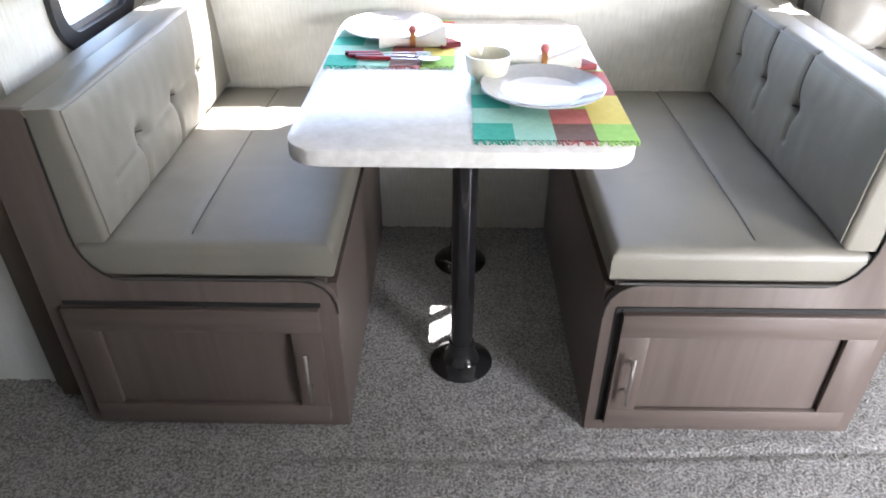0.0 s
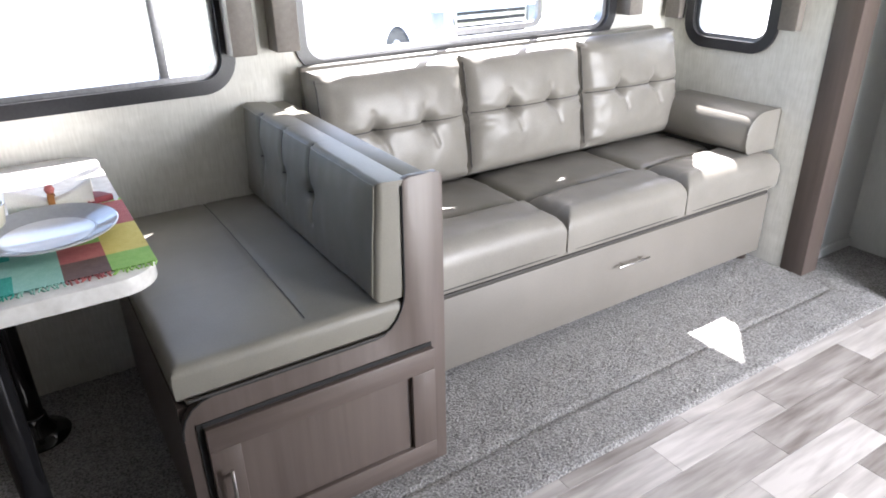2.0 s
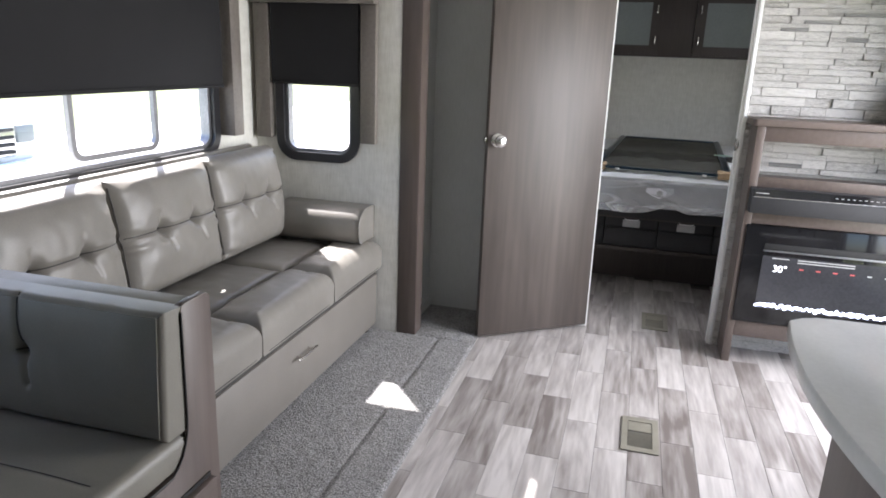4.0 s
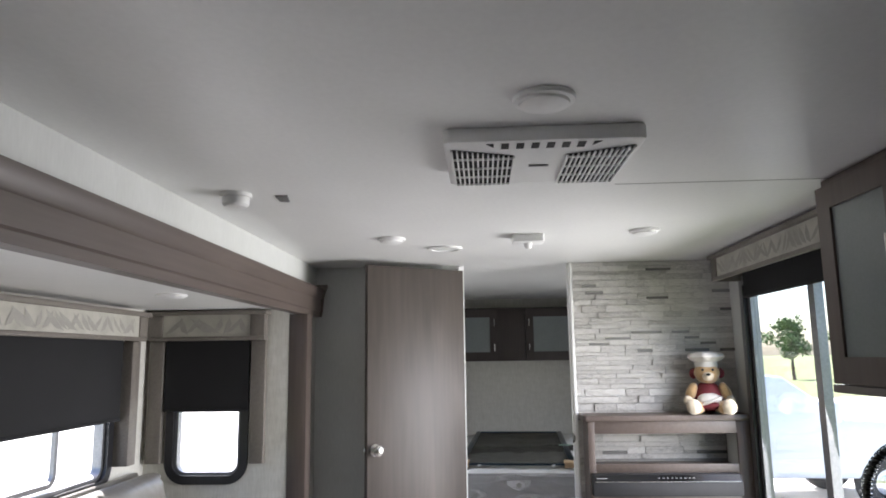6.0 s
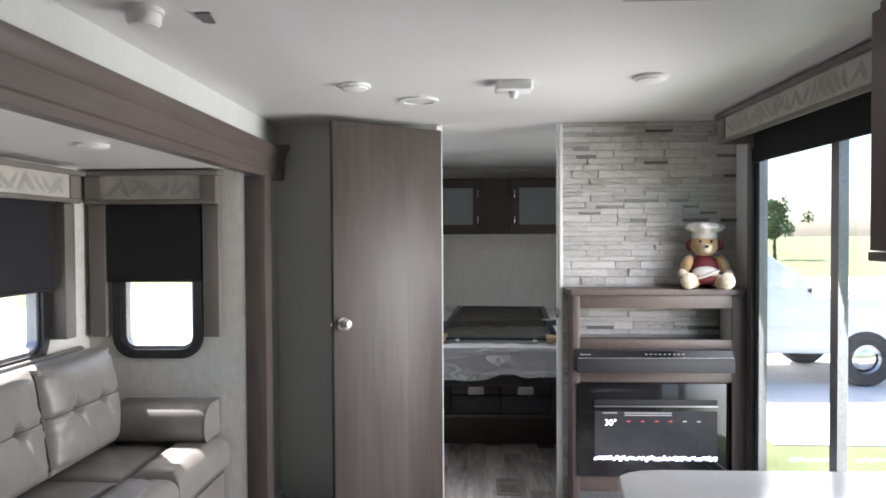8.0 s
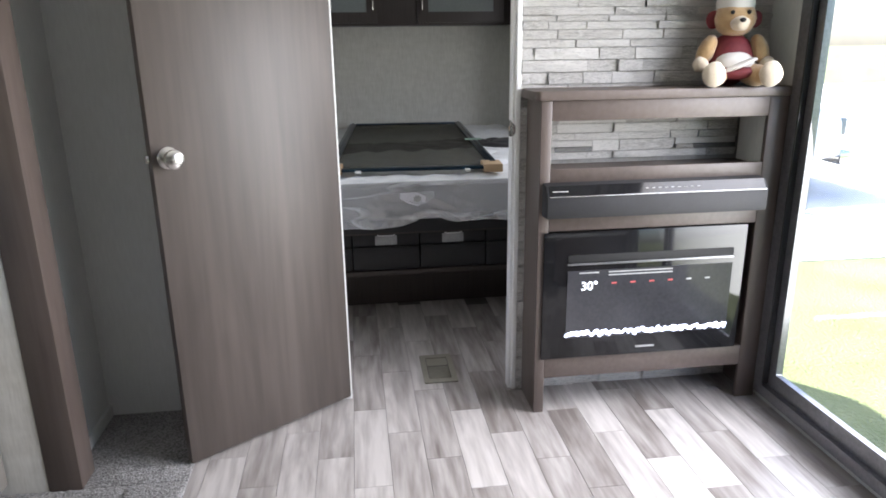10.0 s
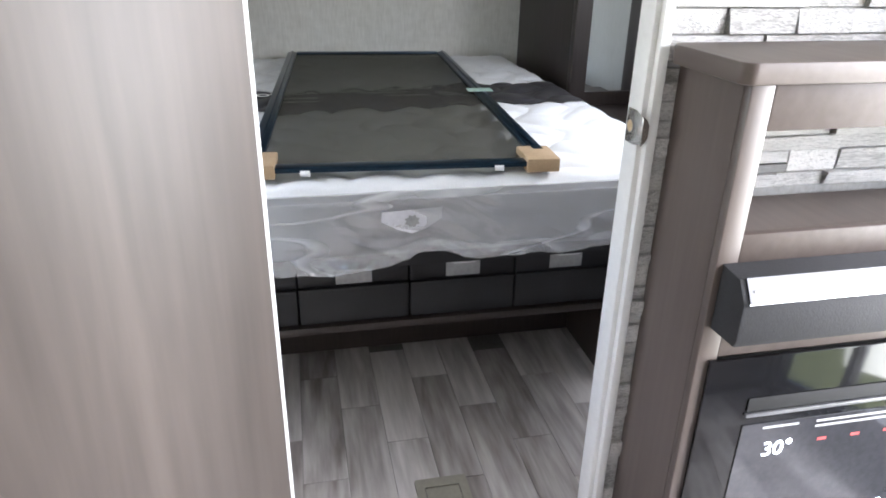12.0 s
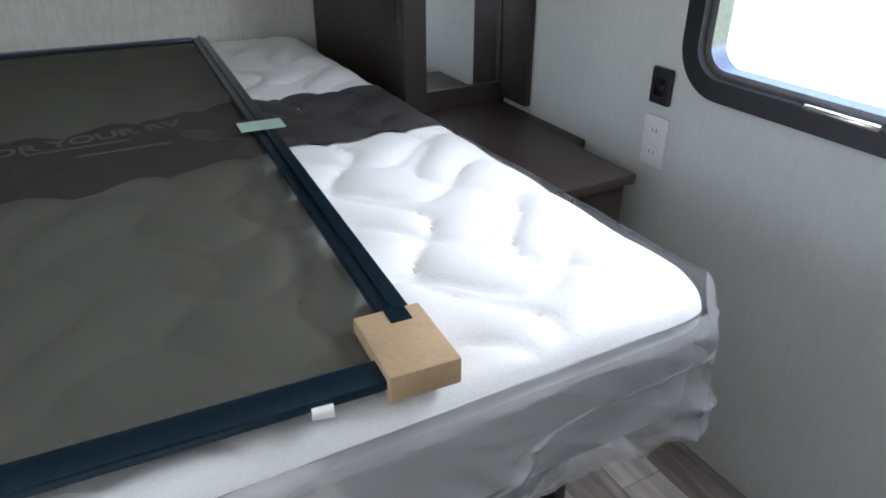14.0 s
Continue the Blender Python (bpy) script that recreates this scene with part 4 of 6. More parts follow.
placemat(0.922, 1.605, 0)
placemat(0.57, 2.02, 0)


def plate(x, y):
    t = thing("dinner_plate", "glossy white dinner plate with a grey rim on a checked placemat", "plate", (x, y, TZ + 0.004), "dinner plates")
    part("well", revolve([(0, 0.0), (0.075, 0.0), (0.08, 0.004), (0.0865, 0.0075), (0.0868, 0.0105), (0.085, 0.010), (0.078, 0.006), (0, 0.005)], (0, 0, 0), 56), "china", t, local=True)
    part("rim", revolve([(0.0872, 0.0072), (0.125, 0.018), (0.134, 0.023), (0.1345, 0.0255), (0.132, 0.0262), (0.127, 0.0235), (0.0872, 0.0108)], (0, 0, 0), 56), "rim", t, "glossy grey rim", local=True)
    part("rim_line", revolve([(0.0885, 0.0112), (0.091, 0.0119), (0.091, 0.0124), (0.0885, 0.0117)], (0, 0, 0), 56), "tag", t, "thin grey line inside the rim", local=True)


plate(0.917, 1.64)
plate(0.56, 2.09)


def bowl(x, y):
    bm = revolve([(0, 0.0), (0.028, 0.0), (0.03, 0.004), (0.046, 0.02), (0.052, 0.055), (0.053, 0.062), (0.050, 0.062), (0.047, 0.05), (0.04, 0.018), (0.02, 0.008), (0, 0.007)], (0, 0, 0), 48)
    t = tagged(new("small_bowl", finish("small_bowl", bm, "cream")), "small cream ceramic bowl beside a plate", "bowl", "small bowls")
    t.location = (x, y, TZ + 0.004)


bowl(0.803, 1.735)


def napkin(x, y, turn):
    t = thing("rolled_napkin", "rolled white napkin in an amber ring with dark red lining", "napkin", (x, y, TZ + 0.004), "rolled napkins")
    t.rotation_euler = (0, 0, radians(turn))
    prof = lambda u: 0.012 + 0.014 * abs(u) ** 1.3

    def place(u, v):
        a, q = v * 2 * math.pi, u * 2 - 1
        r = prof(q) * (1 + 0.16 * math.sin(3 * a + q * 4))
        return (q * 0.085, 1.25 * r * math.cos(a), prof(q) + r * math.sin(a))
    bm = grid_sheet(22, 20, place)
    bmesh.ops.remove_doubles(bm, verts=bm.verts, dist=1e-5)
    part("napkin", bm, "linen", t, local=True)
    part("napkin_ring", turned(ring([(0.019 * math.cos(a * math.pi / 12), 0.019 * math.sin(a * math.pi / 12)) for a in range(24)], [(0.0155 * math.cos(a * math.pi / 12), 0.0155 * math.sin(a * math.pi / 12)) for a in range(24)], "x", -0.007, 0.007), Matrix.Translation((0, 0, 0.016))), "amber", t, "amber napkin ring", local=True)
    bm = revolve([(0, 0), (0.008, 0.003), (0.011, 0.011), (0.007, 0.019), (0, 0.022)], (0, 0, 0.033), 14)
    part("ring_knob", bm, "rose", t, "small red knob on the ring", local=True)
    bm = prism([(0.07, -0.03), (0.125, -0.012), (0.1, 0.02), (0.075, 0.03)], "z", 0.0, 0.016, bevel=0.003)
    part("napkin_lining", bm, "maroon", t, "dark red folded corner", local=True)


napkin(0.942, 1.828, -6)
napkin(0.62, 1.975, 4)


def cutlery(name, x, y, turn, kind):
    t = thing(name, "table %s with a glossy dark red handle" % kind, kind, (x, y, TZ + 0.0045), "cutlery")
    t.rotation_euler = (0, 0, radians(turn))
    part("handle", box(-0.10, -0.012, -0.0065, 0.0065, 0.0, 0.011, 0.004), "red", t, "dark red handle", local=True)
    if kind == "fork":
        bm = box(-0.012, 0.045, -0.003, 0.003, 0.003, 0.006, 0.001)
        box(0.045, 0.065, -0.011, 0.011, 0.003, 0.006, 0.001, bm=bm)
        for k in range(4):
            box(0.062, 0.105, -0.011 + k * 0.0065, -0.0085 + k * 0.0065, 0.004, 0.006, bm=bm)
    elif kind == "knife":
        bm = prism([(-0.012, -0.004), (0.11, -0.002), (0.118, 0.006), (0.09, 0.009), (-0.012, 0.005)], "z", 0.003, 0.005)
    else:
        bm = box(-0.012, 0.06, -0.0028, 0.0028, 0.003, 0.006, 0.001)
        bm2 = revolve([(0, 0.0), (0.012, 0.001), (0.018, 0.004), (0.0185, 0.005), (0.012, 0.0025), (0, 0.0015)], (0, 0, 0), 20)
        turned(bm2, Matrix.Translation((0.082, 0, 0.003)) @ Matrix.Diagonal((1.5, 1, 1, 1)))
        join(bm, bm2)
    part("blade", bm, "chrome", t, "bright steel end", local=True)


cutlery("table_fork", 0.565, 1.885, 2, "fork")
cutlery("table_knife", 0.555, 1.905, 3, "knife")
cutlery("table_spoon", 0.585, 1.862, -4, "spoon")


# ---- sofa ----
t = thing("sofa", "three-seat taupe leather sofa with tufted back cushions", "sofa", (2.6, 1.9, 0))
SY = 1.635          # plane of the drawer front
part("base", box(1.712, 3.434, SY + 0.017, 2.255, 0.05, 0.33, 0.012), "leather_base", t, "taupe leather base with a drawer front")
part("drawer_front", box(1.716, 3.432, SY, SY + 0.015, 0.05, 0.306, 0.004), "leather_base", t, "taupe drawer front")
part("seat_deck", box(1.712, 3.436, SY + 0.004, 2.2, 0.317, 0.343, 0.008), "leather_base", t)
# dark filler paints the shade of the slit between drawer and deck
part("drawer_gap", box(1.72, 3.429, SY + 0.006, SY + 0.016, 0.307, 0.316), "seam", t, "dark strip painting the shade in the gap over the drawer")
bar_handle(t, (2.565, SY, 0.222), (2.715, SY, 0.222), (0, -0.026, 0), 0.005)
for x in (1.78, 3.389):
    for y in (1.69, 2.18):
        part("foot", revolve([(0, 0), (0.024, 0), (0.032, 0.045), (0.032, 0.05), (0, 0.05)], (x, y, 0), 20), "espresso", t, "dark wooden foot")
seams = [1.712, 2.312, 2.882, 3.434]
for i, (a, b) in enumerate(zip(seams, seams[1:])):
    w = b - a - 0.005
    # creases fan out from the seams of the front roll
    gr = [((-w / 2, -0.02), (-w / 2 + 0.07, -0.055), 0.003), ((w / 2, 0.01), (w / 2 - 0.08, -0.03), 0.003)]
    bm = cushion(w, 0.225, 0.137, 0.062, 0.012, grooves=gr, wrinkle=0.006, seed=10 + i, nu=60, nv=40)
    part("seat_cushion", turned(bm, Matrix.Translation(((a + b) / 2, 1.722, 0.342))), "leather", t, "plump taupe leather front seat roll")
    bm = cushion(w, 0.33, 0.118, 0.032, 0.012, wrinkle=0.005, seed=20 + i, nu=44, nv=34)
    part("seat_cushion_rear", turned(bm, Matrix.Translation(((a + b) / 2, 2.0, 0.342))), "leather", t)
    part("seat_piping", sweep([(a + 0.04, SY - 0.022, 0.352), ((a + b) / 2, SY - 0.024, 0.351), (b - 0.04, SY - 0.022, 0.352)], 0.003, 6), "seam", t, "dark piping under the seat roll")
tops = [1.703, 2.25, 2.79, 3.335]
for i, (a, b) in enumerate(zip(tops, tops[1:])):
    w, h = b - a + 0.004, 0.43
    dents = [(-w * 0.17, 0.01, 0.034, 0.035), (w * 0.17, 0.01, 0.034, 0.035), (-w * 0.17, 0.01, 0.009, 0.09), (w * 0.17, 0.01, 0.009, 0.09)]
    gr = [((-w / 2, 0.01), (w / 2, 0.01), 0.009), ((-w * 0.17, 0.01), (-w * 0.19, h * 0.16), 0.004), ((w * 0.17, 0.01), (w * 0.15, h * 0.16), 0.004), ((-w * 0.17, 0.01), (-w * 0.12, -h * 0.16), 0.006), ((w * 0.17, 0.01), (w * 0.22, -h * 0.16), 0.006)]
    bm = cushion(w, h, 0.105, 0.046, 0.052, dents=dents, grooves=gr, wrinkle=0.0045, seed=30 + i, nu=120, nv=120)
    # gathers run in from the seams at both sides
    for v in bm.verts:
        e = (w / 2 - abs(v.co.x)) / 0.11
        if 0 <= e < 1 and v.co.z > 0.03:
            v.co.z += 0.006 * (1 - e) * math.sin(v.co.y * 95 + i + 3 * math.sin(v.co.y * 31)) * (0.6 + 0.4 * math.sin(v.co.y * 17 + 2 * i))
    basis = Matrix(((1, 0, 0, 0), (0, 0, -1, 0), (0, 1, 0, 0), (0, 0, 0, 1)))
    m = Matrix.Translation(((a + b) / 2, 2.192, 0.474 + h / 2)) @ Matrix.Rotation(radians(-9), 4, "X") @ basis
    bc = part("back_cushion", turned(bm, m), "leather", t, "tufted taupe leather back cushion")
    part("stitching", thread([(-w / 2 + 0.02, 0.01), (w / 2 - 0.02, 0.01)], m), "seam", bc, "dark stitched seam")
    part("piping", thread([(-w / 2 + 0.011, -h / 2 + 0.03), (-w / 2 + 0.011, h / 2 - 0.03)], m, 0.0025), "seam", bc, "dark piping along the side seam")
    # short dark lines paint the shade in the button pits
    for k in (-0.17, 0.17):
        part("button_tuck", thread([(w * k - 0.01, 0.01), (w * k + 0.01, 0.01)], m, 0.004), "seam", bc)
part("back_frame", box(1.712, 3.335, 2.238, 2.268, 0.345, 0.912, 0.012), "leather", t)
# arm bolster: flat against the end wall, bulging towards the seat
arm = [(3.438, 0.487), (3.438, 0.640), (3.430, 0.650), (3.364, 0.650)]
arm += [(3.339 - 0.095 * math.sin(radians(q)), 0.562 + 0.088 * math.cos(radians(q))) for q in range(0, 91, 10)]
arm += [(3.246, 0.53), (3.256, 0.505), (3.276, 0.490)]
bm = prism(arm, "y", 1.655, 2.10, bevel=0.006)
part("arm_bolster", bm, "leather", t, "low padded leather arm bolster")
part("bolster_piping", sweep([(x, 1.6555, z) for x, z in arm], 0.0028, 6), "leather", t, "piping round the bolster end")
# dark block put in for the shade of the gap below the arm
part("arm_support", box(3.294, 3.432, 1.69, 2.08, 0.455, 0.4865), "seam", t, "dark block painting the shaded gap under the bolster")

# ---- interior door, standing open ----
hinge, free = Vector((3.884, 0.632, 0)), Vector((3.518, 1.132, 0))
dv = (free - hinge).normalized()
root = tagged(new("door_1"), "grey-brown wood-grain interior door standing open", "door", kind="structure")
root.location = hinge
root.rotation_euler = (0, 0, math.atan2(dv.y, dv.x))
L = (free - hinge).length
# in the door's own metres: x from hinge to free edge, +y is the side towards the living room
part("door_leaf", box(0.0, L, -0.032, 0.0, 0.012, 1.952, 0.002), "grey_wood", root, local=True)
part("edge_strip", box(-0.004, -0.0005, -0.031, -0.001, 0.013, 1.951), "white", root, "white edge banding", local=True)
for s in (1, -1):
    y0 = 0.0 if s > 0 else -0.032
    m = Matrix.Translation((L - 0.046, y0, 0.982)) @ Matrix.Rotation(radians(-90 * s), 4, "X")
    knob = part("knob", turned(revolve([(0, 0), (0.031, 0), (0.032, 0.004), (0.027, 0.009), (0.013, 0.012), (0.012, 0.024), (0.02, 0.029), (0.027, 0.036), (0.027, 0.047), (0.02, 0.053), (0, 0.054)], (0, 0, 0), 32), m), "chrome", root, "brushed nickel door knob", local=True)
part("latch_bolt", box(L, L + 0.012, -0.022, -0.010, 0.972, 0.993, 0.002), "chrome", root, local=True)
for z in (0.25, 1.0, 1.75):
    part("hinge", tube((-0.006, -0.036, z - 0.035), (-0.006, -0.036, z + 0.035), 0.005, n=12), "chrome", root, local=True)
part("closer_block", box(0.0, 0.03, -0.03, 0.0, 1.953, 1.975, 0.003), "plastic", root, "small white block on the door top", local=True)

s = thing("strike_plate", "nickel strike plate on the white jamb", "strike plate", (PX + 0.02, 0.032, 0.997))
part("plate", prism([(PX + 0.037, 0.973), (PX + 0.037, 1.022), (PX + 0.034, 1.026), (PX + 0.008, 1.026), (PX - 0.010, 1.021), (PX - 0.018, 1.017), (PX - 0.018, 0.977), (PX - 0.010, 0.973), (PX + 0.008, 0.969), (PX + 0.034, 0.969)], "y", 0.0303, 0.0320, bevel=0.0005), "chrome", s)
part("lip", prism([(0.0316, 0.973), (0.0316, 1.021), (0.026, 1.016), (0.021, 1.007), (0.021, 0.987), (0.026, 0.978)], "x", PX - 0.0195, PX - 0.0165), "chrome", s)
part("bolt_hole", tube((PX + 0.0235, 0.0320, 0.997), (PX + 0.0235, 0.0325, 0.997), 0.0098, n=28), "pale_brass", s, "brass-coloured bolt hole")
part("hole_rim", ring([(PX + 0.0235 + 0.0112 * math.cos(a * math.pi / 14), 0.997 + 0.0112 * math.sin(a * math.pi / 14)) for a in range(28)], [(PX + 0.0235 + 0.0098 * math.cos(a * math.pi / 14), 0.997 + 0.0098 * math.sin(a * math.pi / 14)) for a in range(28)], "y", 0.0319, 0.0330), "alu", s, "bright rim of the hole")
for z in (0.977, 1.018):
    part("screw", tube((PX + 0.0235, 0.0320, z), (PX + 0.0235, 0.0330, z), 0.0042, n=14), "alu", s)

# ---- fireplace unit on the stone wall ----
FX = 3.70
t = thing("entertainment_cabinet", "dark brown wooden cabinet surround round an electric fireplace", "cabinet", (3.79, -0.4, 0))
part("top", prism(round_rect(FX - 0.03, PX - 0.012, -0.87, 0.002, 0.02), "z", 1.105, 1.135, bevel=0.004), "wood_h", t)
part("side_panel", box(FX + 0.001, PX - 0.012, -0.038, -0.021, 0, 1.104), "wood", t)
part("side_panel", box(FX + 0.001, PX - 0.012, -0.868, -0.85, 0, 1.104), "wood", t)
part("stile", box(FX - 0.018, FX, -0.056, -0.020, 0, 1.104, 0.002), "wood", t)
part("stile", box(FX - 0.018, FX, -0.868, -0.795, 0, 1.104, 0.002), "wood", t)
for a, b in ((1.04, 1.104), (0.835, 0.886), (0.675, 0.73), (0.134, 0.21)):
    part("rail", box(FX - 0.0175, FX, -0.7945, -0.0565, a, b, 0.002), "wood_h", t)
part("niche_floor", box(FX + 0.001, PX - 0.013, -0.849, -0.039, 0.84, 0.872), "wood_h", t, "dark shelf board under the open niche")
part("niche_cheek", box(FX + 0.001, PX - 0.03, -0.80, -0.795, 0.873, 1.104), "wall_plain", t)

f = thing("electric_fireplace", "black glass electric fireplace with a lit crystal bed", "fireplace", (FX, -0.4, 0.212))
part("glass_front", box(FX - 0.026, FX - 0.019, -0.765, -0.040, 0.212, 0.672, 0.002), "black", f, "glossy black glass front")
part("fire_box", box(FX + 0.001, FX + 0.1, -0.76, -0.06, 0.24, 0.66), "dark", f)
part("vent_slot", box(FX - 0.029, FX - 0.0265, -0.72, -0.125, 0.565, 0.592, 0.001), "dark", f, "long dark heater slot")
part("slot_lip", box(FX - 0.033, FX - 0.0265, -0.722, -0.123, 0.556, 0.563, 0.001), "alu", f)
scr = part("screen", box(FX - 0.0285, FX - 0.0265, -0.72, -0.125, 0.288, 0.536), "lcd", f, "grey translucent flame screen")
bm = bmesh.new()
rnd = random.Random(3)
for k in range(110):
    c = Vector((FX - 0.0295, -0.125 - 0.595 * (k + 0.5) / 110, 0.296 + rnd.uniform(0, 0.014)))
    r = rnd.uniform(0.004, 0.0085)
    sp = bmesh.new()
    bmesh.ops.create_icosphere(sp, subdivisions=1, radius=r)
    turned(sp, Matrix.Translation(c) @ Matrix.Rotation(rnd.uniform(0, 3), 4, "X") @ Matrix.Diagonal((0.35, 1.1, rnd.uniform(0.8, 1.5), 1)))
    join(bm, sp)
part("crystal_bed", bm, "ember", f, "glowing white crystal bed", smooth=0)
face = Matrix(((0, 0, -1, 0), (-1, 0, 0, 0), (0, 1, 0, 0), (0, 0, 0, 1)))
part("digits", turned(words("30\u00b0", 0.043, 0.0005), Matrix.Translation((FX - 0.0295, -0.203, 0.478)) @ face), "lit", f, "lit temperature reading", smooth=0)
for k, (y0, y1, z) in enumerate(((-0.165, -0.235, 0.527), (-0.27, -0.5, 0.527), (-0.27, -0.5, 0.516))):
    part("print_bar", box(FX - 0.0293, FX - 0.0286, y1, y0, z - 0.0022, z + 0.0022), "tag", f)
for k in range(6):
    part("indicator", box(FX - 0.0293, FX - 0.0286, -0.30 - k * 0.068, -0.282 - k * 0.068, 0.483, 0.489), "lit_red" if k < 4 else "tag", f)
part("maker_mark", box(FX - 0.0268, FX - 0.0262, -0.455, -0.385, 0.236, 0.243), "tag", f, "small grey maker's mark")

sb = thing("sound_bar", "black sound bar with a glossy slanted top edge", "sound bar", (FX - 0.05, -0.4, 0.73))
prof = [(FX - 0.0185, 0.732), (FX - 0.078, 0.734), (FX - 0.083, 0.745), (FX - 0.083, 0.806), (FX - 0.062, 0.838), (FX - 0.0185, 0.842)]
bm = prism(prof, "y", -0.785, -0.03, bevel=0.003)
part("body", bm, "bin", sb)
bm = prism([(FX - 0.0835, 0.806), (FX - 0.0845, 0.808), (FX - 0.064, 0.840), (FX - 0.062, 0.8385)], "y", -0.775, -0.04)
part("top_strip", bm, "black", sb, "shiny black control strip")
# chrome line put in as the highlight on the bevelled edge
part("trim_line", sweep([(FX - 0.0845, -0.778, 0.8075), (FX - 0.0845, -0.037, 0.8075)], 0.0018, 8), "chrome", sb, "thin chrome line painting the highlight along the edge")
for k in range(9):
    a = FX - 0.0745
    part("button_mark", box(a - 0.002, a + 0.001, -0.37 - k * 0.022, -0.36 - k * 0.022, 0.8235, 0.8255), "tag", sb)
part("maker_mark", box(FX - 0.0765, FX - 0.0735, -0.10, -0.048, 0.8215, 0.8245), "tag", sb, "small grey maker's mark")


# ---- plush bear on the cabinet top ----
def bear(at, turn):
    bm = bmesh.new()
    slots = ["fur", "fur_pale", "maroon", "linen", "dark"]

    def ball(c, r, slot, s=(1, 1, 1), sub=3, rot=None):
        sp = bmesh.new()
        bmesh.ops.create_icosphere(sp, subdivisions=sub, radius=r)
        for v in sp.verts:
            v.co += v.co.normalized() * 0.003 * noise.noise(v.co * 60 + Vector(c) * 9)
        turned(sp, Matrix.Translation(c) @ (rot or Matrix()) @ Matrix.Diagonal((*s, 1)))
        for fc in sp.faces:
            fc.material_index = slots.index(slot)
        join(bm, sp)
    # faces -x
    ball((0, 0, 0.085), 0.075, "maroon", (0.85, 1, 1.15))
    ball((-0.01, 0, 0.215), 0.062, "fur", (0.95, 1.08, 0.95))
    ball((-0.062, 0, 0.198), 0.028, "fur_pale", (1, 1.05, 0.85))
    ball((-0.088, 0, 0.207), 0.009, "dark", (0.8, 1.3, 0.8), 2)
    for s in (-1, 1):
        ball((-0.062, s * 0.026, 0.232), 0.0065, "dark", sub=2)
        ball((0.0, s * 0.066, 0.212), 0.024, "maroon", (0.6, 1, 1.2))
        ball((-0.022, s * 0.086, 0.115), 0.034, "fur", (0.9, 0.8, 1.55), rot=Matrix.Rotation(radians(s * 22), 4, "X"))
        ball((-0.045, s * 0.107, 0.07), 0.025, "fur_pale")
        ball((-0.075, s * 0.062, 0.036), 0.036, "fur", (1.9, 0.95, 0.95), rot=Matrix.Rotation(radians(-s * 22), 4, "Z"))
        ball((-0.138, s * 0.088, 0.042), 0.036, "fur_pale", (0.6, 1, 1.1))
    # apron, skirt hem and cap
    ball((-0.052, 0, 0.07), 0.06, "linen", (0.6, 1.05, 0.75), 3, Matrix.Rotation(radians(25), 4, "Y"))
    ball((-0.03, 0, 0.045), 0.085, "maroon", (1.0, 1.1, 0.3))
    ball((-0.075, 0.0, 0.066), 0.05, "linen", (0.9, 1.35, 0.2), 3, Matrix.Rotation(radians(-22), 4, "X"))
    cap = revolve([(0.058, 0.0), (0.06, 0.02), (0.058, 0.03), (0.076, 0.04), (0.092, 0.056), (0.08, 0.074), (0.04, 0.084), (0, 0.082)], (0.0, 0, 0.245), 36)
    for v in cap.verts:
        a = math.atan2(v.co.y, v.co.x)
        if v.co.z > 0.28:
            q = 1 + 0.09 * math.sin(7 * a + v.co.z * 20)
            v.co.x *= q
            v.co.y *= q
    for fc in cap.faces:
        fc.material_index = slots.index("linen")
    join(bm, cap)
    me = finish("plush_bear", bm, slots, 60)
    ob = tagged(new("plush_bear", me), "tan plush bear in white cap and red dress", "plush toy")
    ob.location = at
    ob.rotation_euler = (0, 0, radians(turn))


bear((3.775, -0.69, 1.135), -12)


# ---- ceiling fixtures ----
def puck_light(x, y, z, r=0.062, thin=False):
    t = thing("ceiling_light", "round white ceiling light, switched off", "ceiling light", (x, y, z), "ceiling lights")
    h = 0.006 if thin else 0.013
    part("bezel", revolve([(0, 0), (r * 0.98, 0), (r, -0.004), (r * 0.96, -0.010), (r * 0.82, -0.012), (0, -0.012)], (x, y, z), 40), "plastic", t)
    part("diffuser", revolve([(r * 0.82, -0.011), (r * 0.78, -0.012 - h * 0.4), (r * 0.5, -0.011 - h), (0, -0.012 - h * 1.1)], (x, y, z), 40), "plastic", t, "frosted white diffuser")


puck_light(1.285, 0.387, CEIL, 0.066)
for x, y in ((2.929, 0.926), (2.857, -0.182)):
    puck_light(x, y, CEIL, 0.065)
puck_light(2.55, 1.633 + 0.12, SC, 0.062, True)
t = thing("ceiling_speaker", "flush round white ceiling speaker", "speaker", (3.235, 0.70, CEIL))
part("bezel", ring([(3.235 + 0.085 * math.cos(a * math.pi / 20), 0.70 + 0.085 * math.sin(a * math.pi / 20)) for a in range(40)], [(3.235 + 0.066 * math.cos(a * math.pi / 20), 0.70 + 0.066 * math.sin(a * math.pi / 20)) for a in range(40)], "z", CEIL - 0.009, CEIL), "plastic", t)
part("grille", tube((3.235, 0.70, CEIL - 0.004), (3.235, 0.70, CEIL), 0.066, n=40), "wall_plain", t)
t = thing("gas_alarm", "white ceiling alarm with a small nozzle", "alarm", (2.93, 0.315, CEIL))
part("body", prism(round_rect(2.875, 2.985, 0.245, 0.385, 0.012), "z", CEIL - 0.035, CEIL, bevel=0.004), "plastic", t)
part("nozzle", revolve([(0, 0), (0.02, 0), (0.016, -0.02), (0.009, -0.026), (0, -0.026)], (2.93, 0.315, CEIL - 0.035), 20), "plastic", t)
t = thing("smoke_detector", "round white smoke detector on the ceiling", "smoke detector", (2.03, 1.31, CEIL))
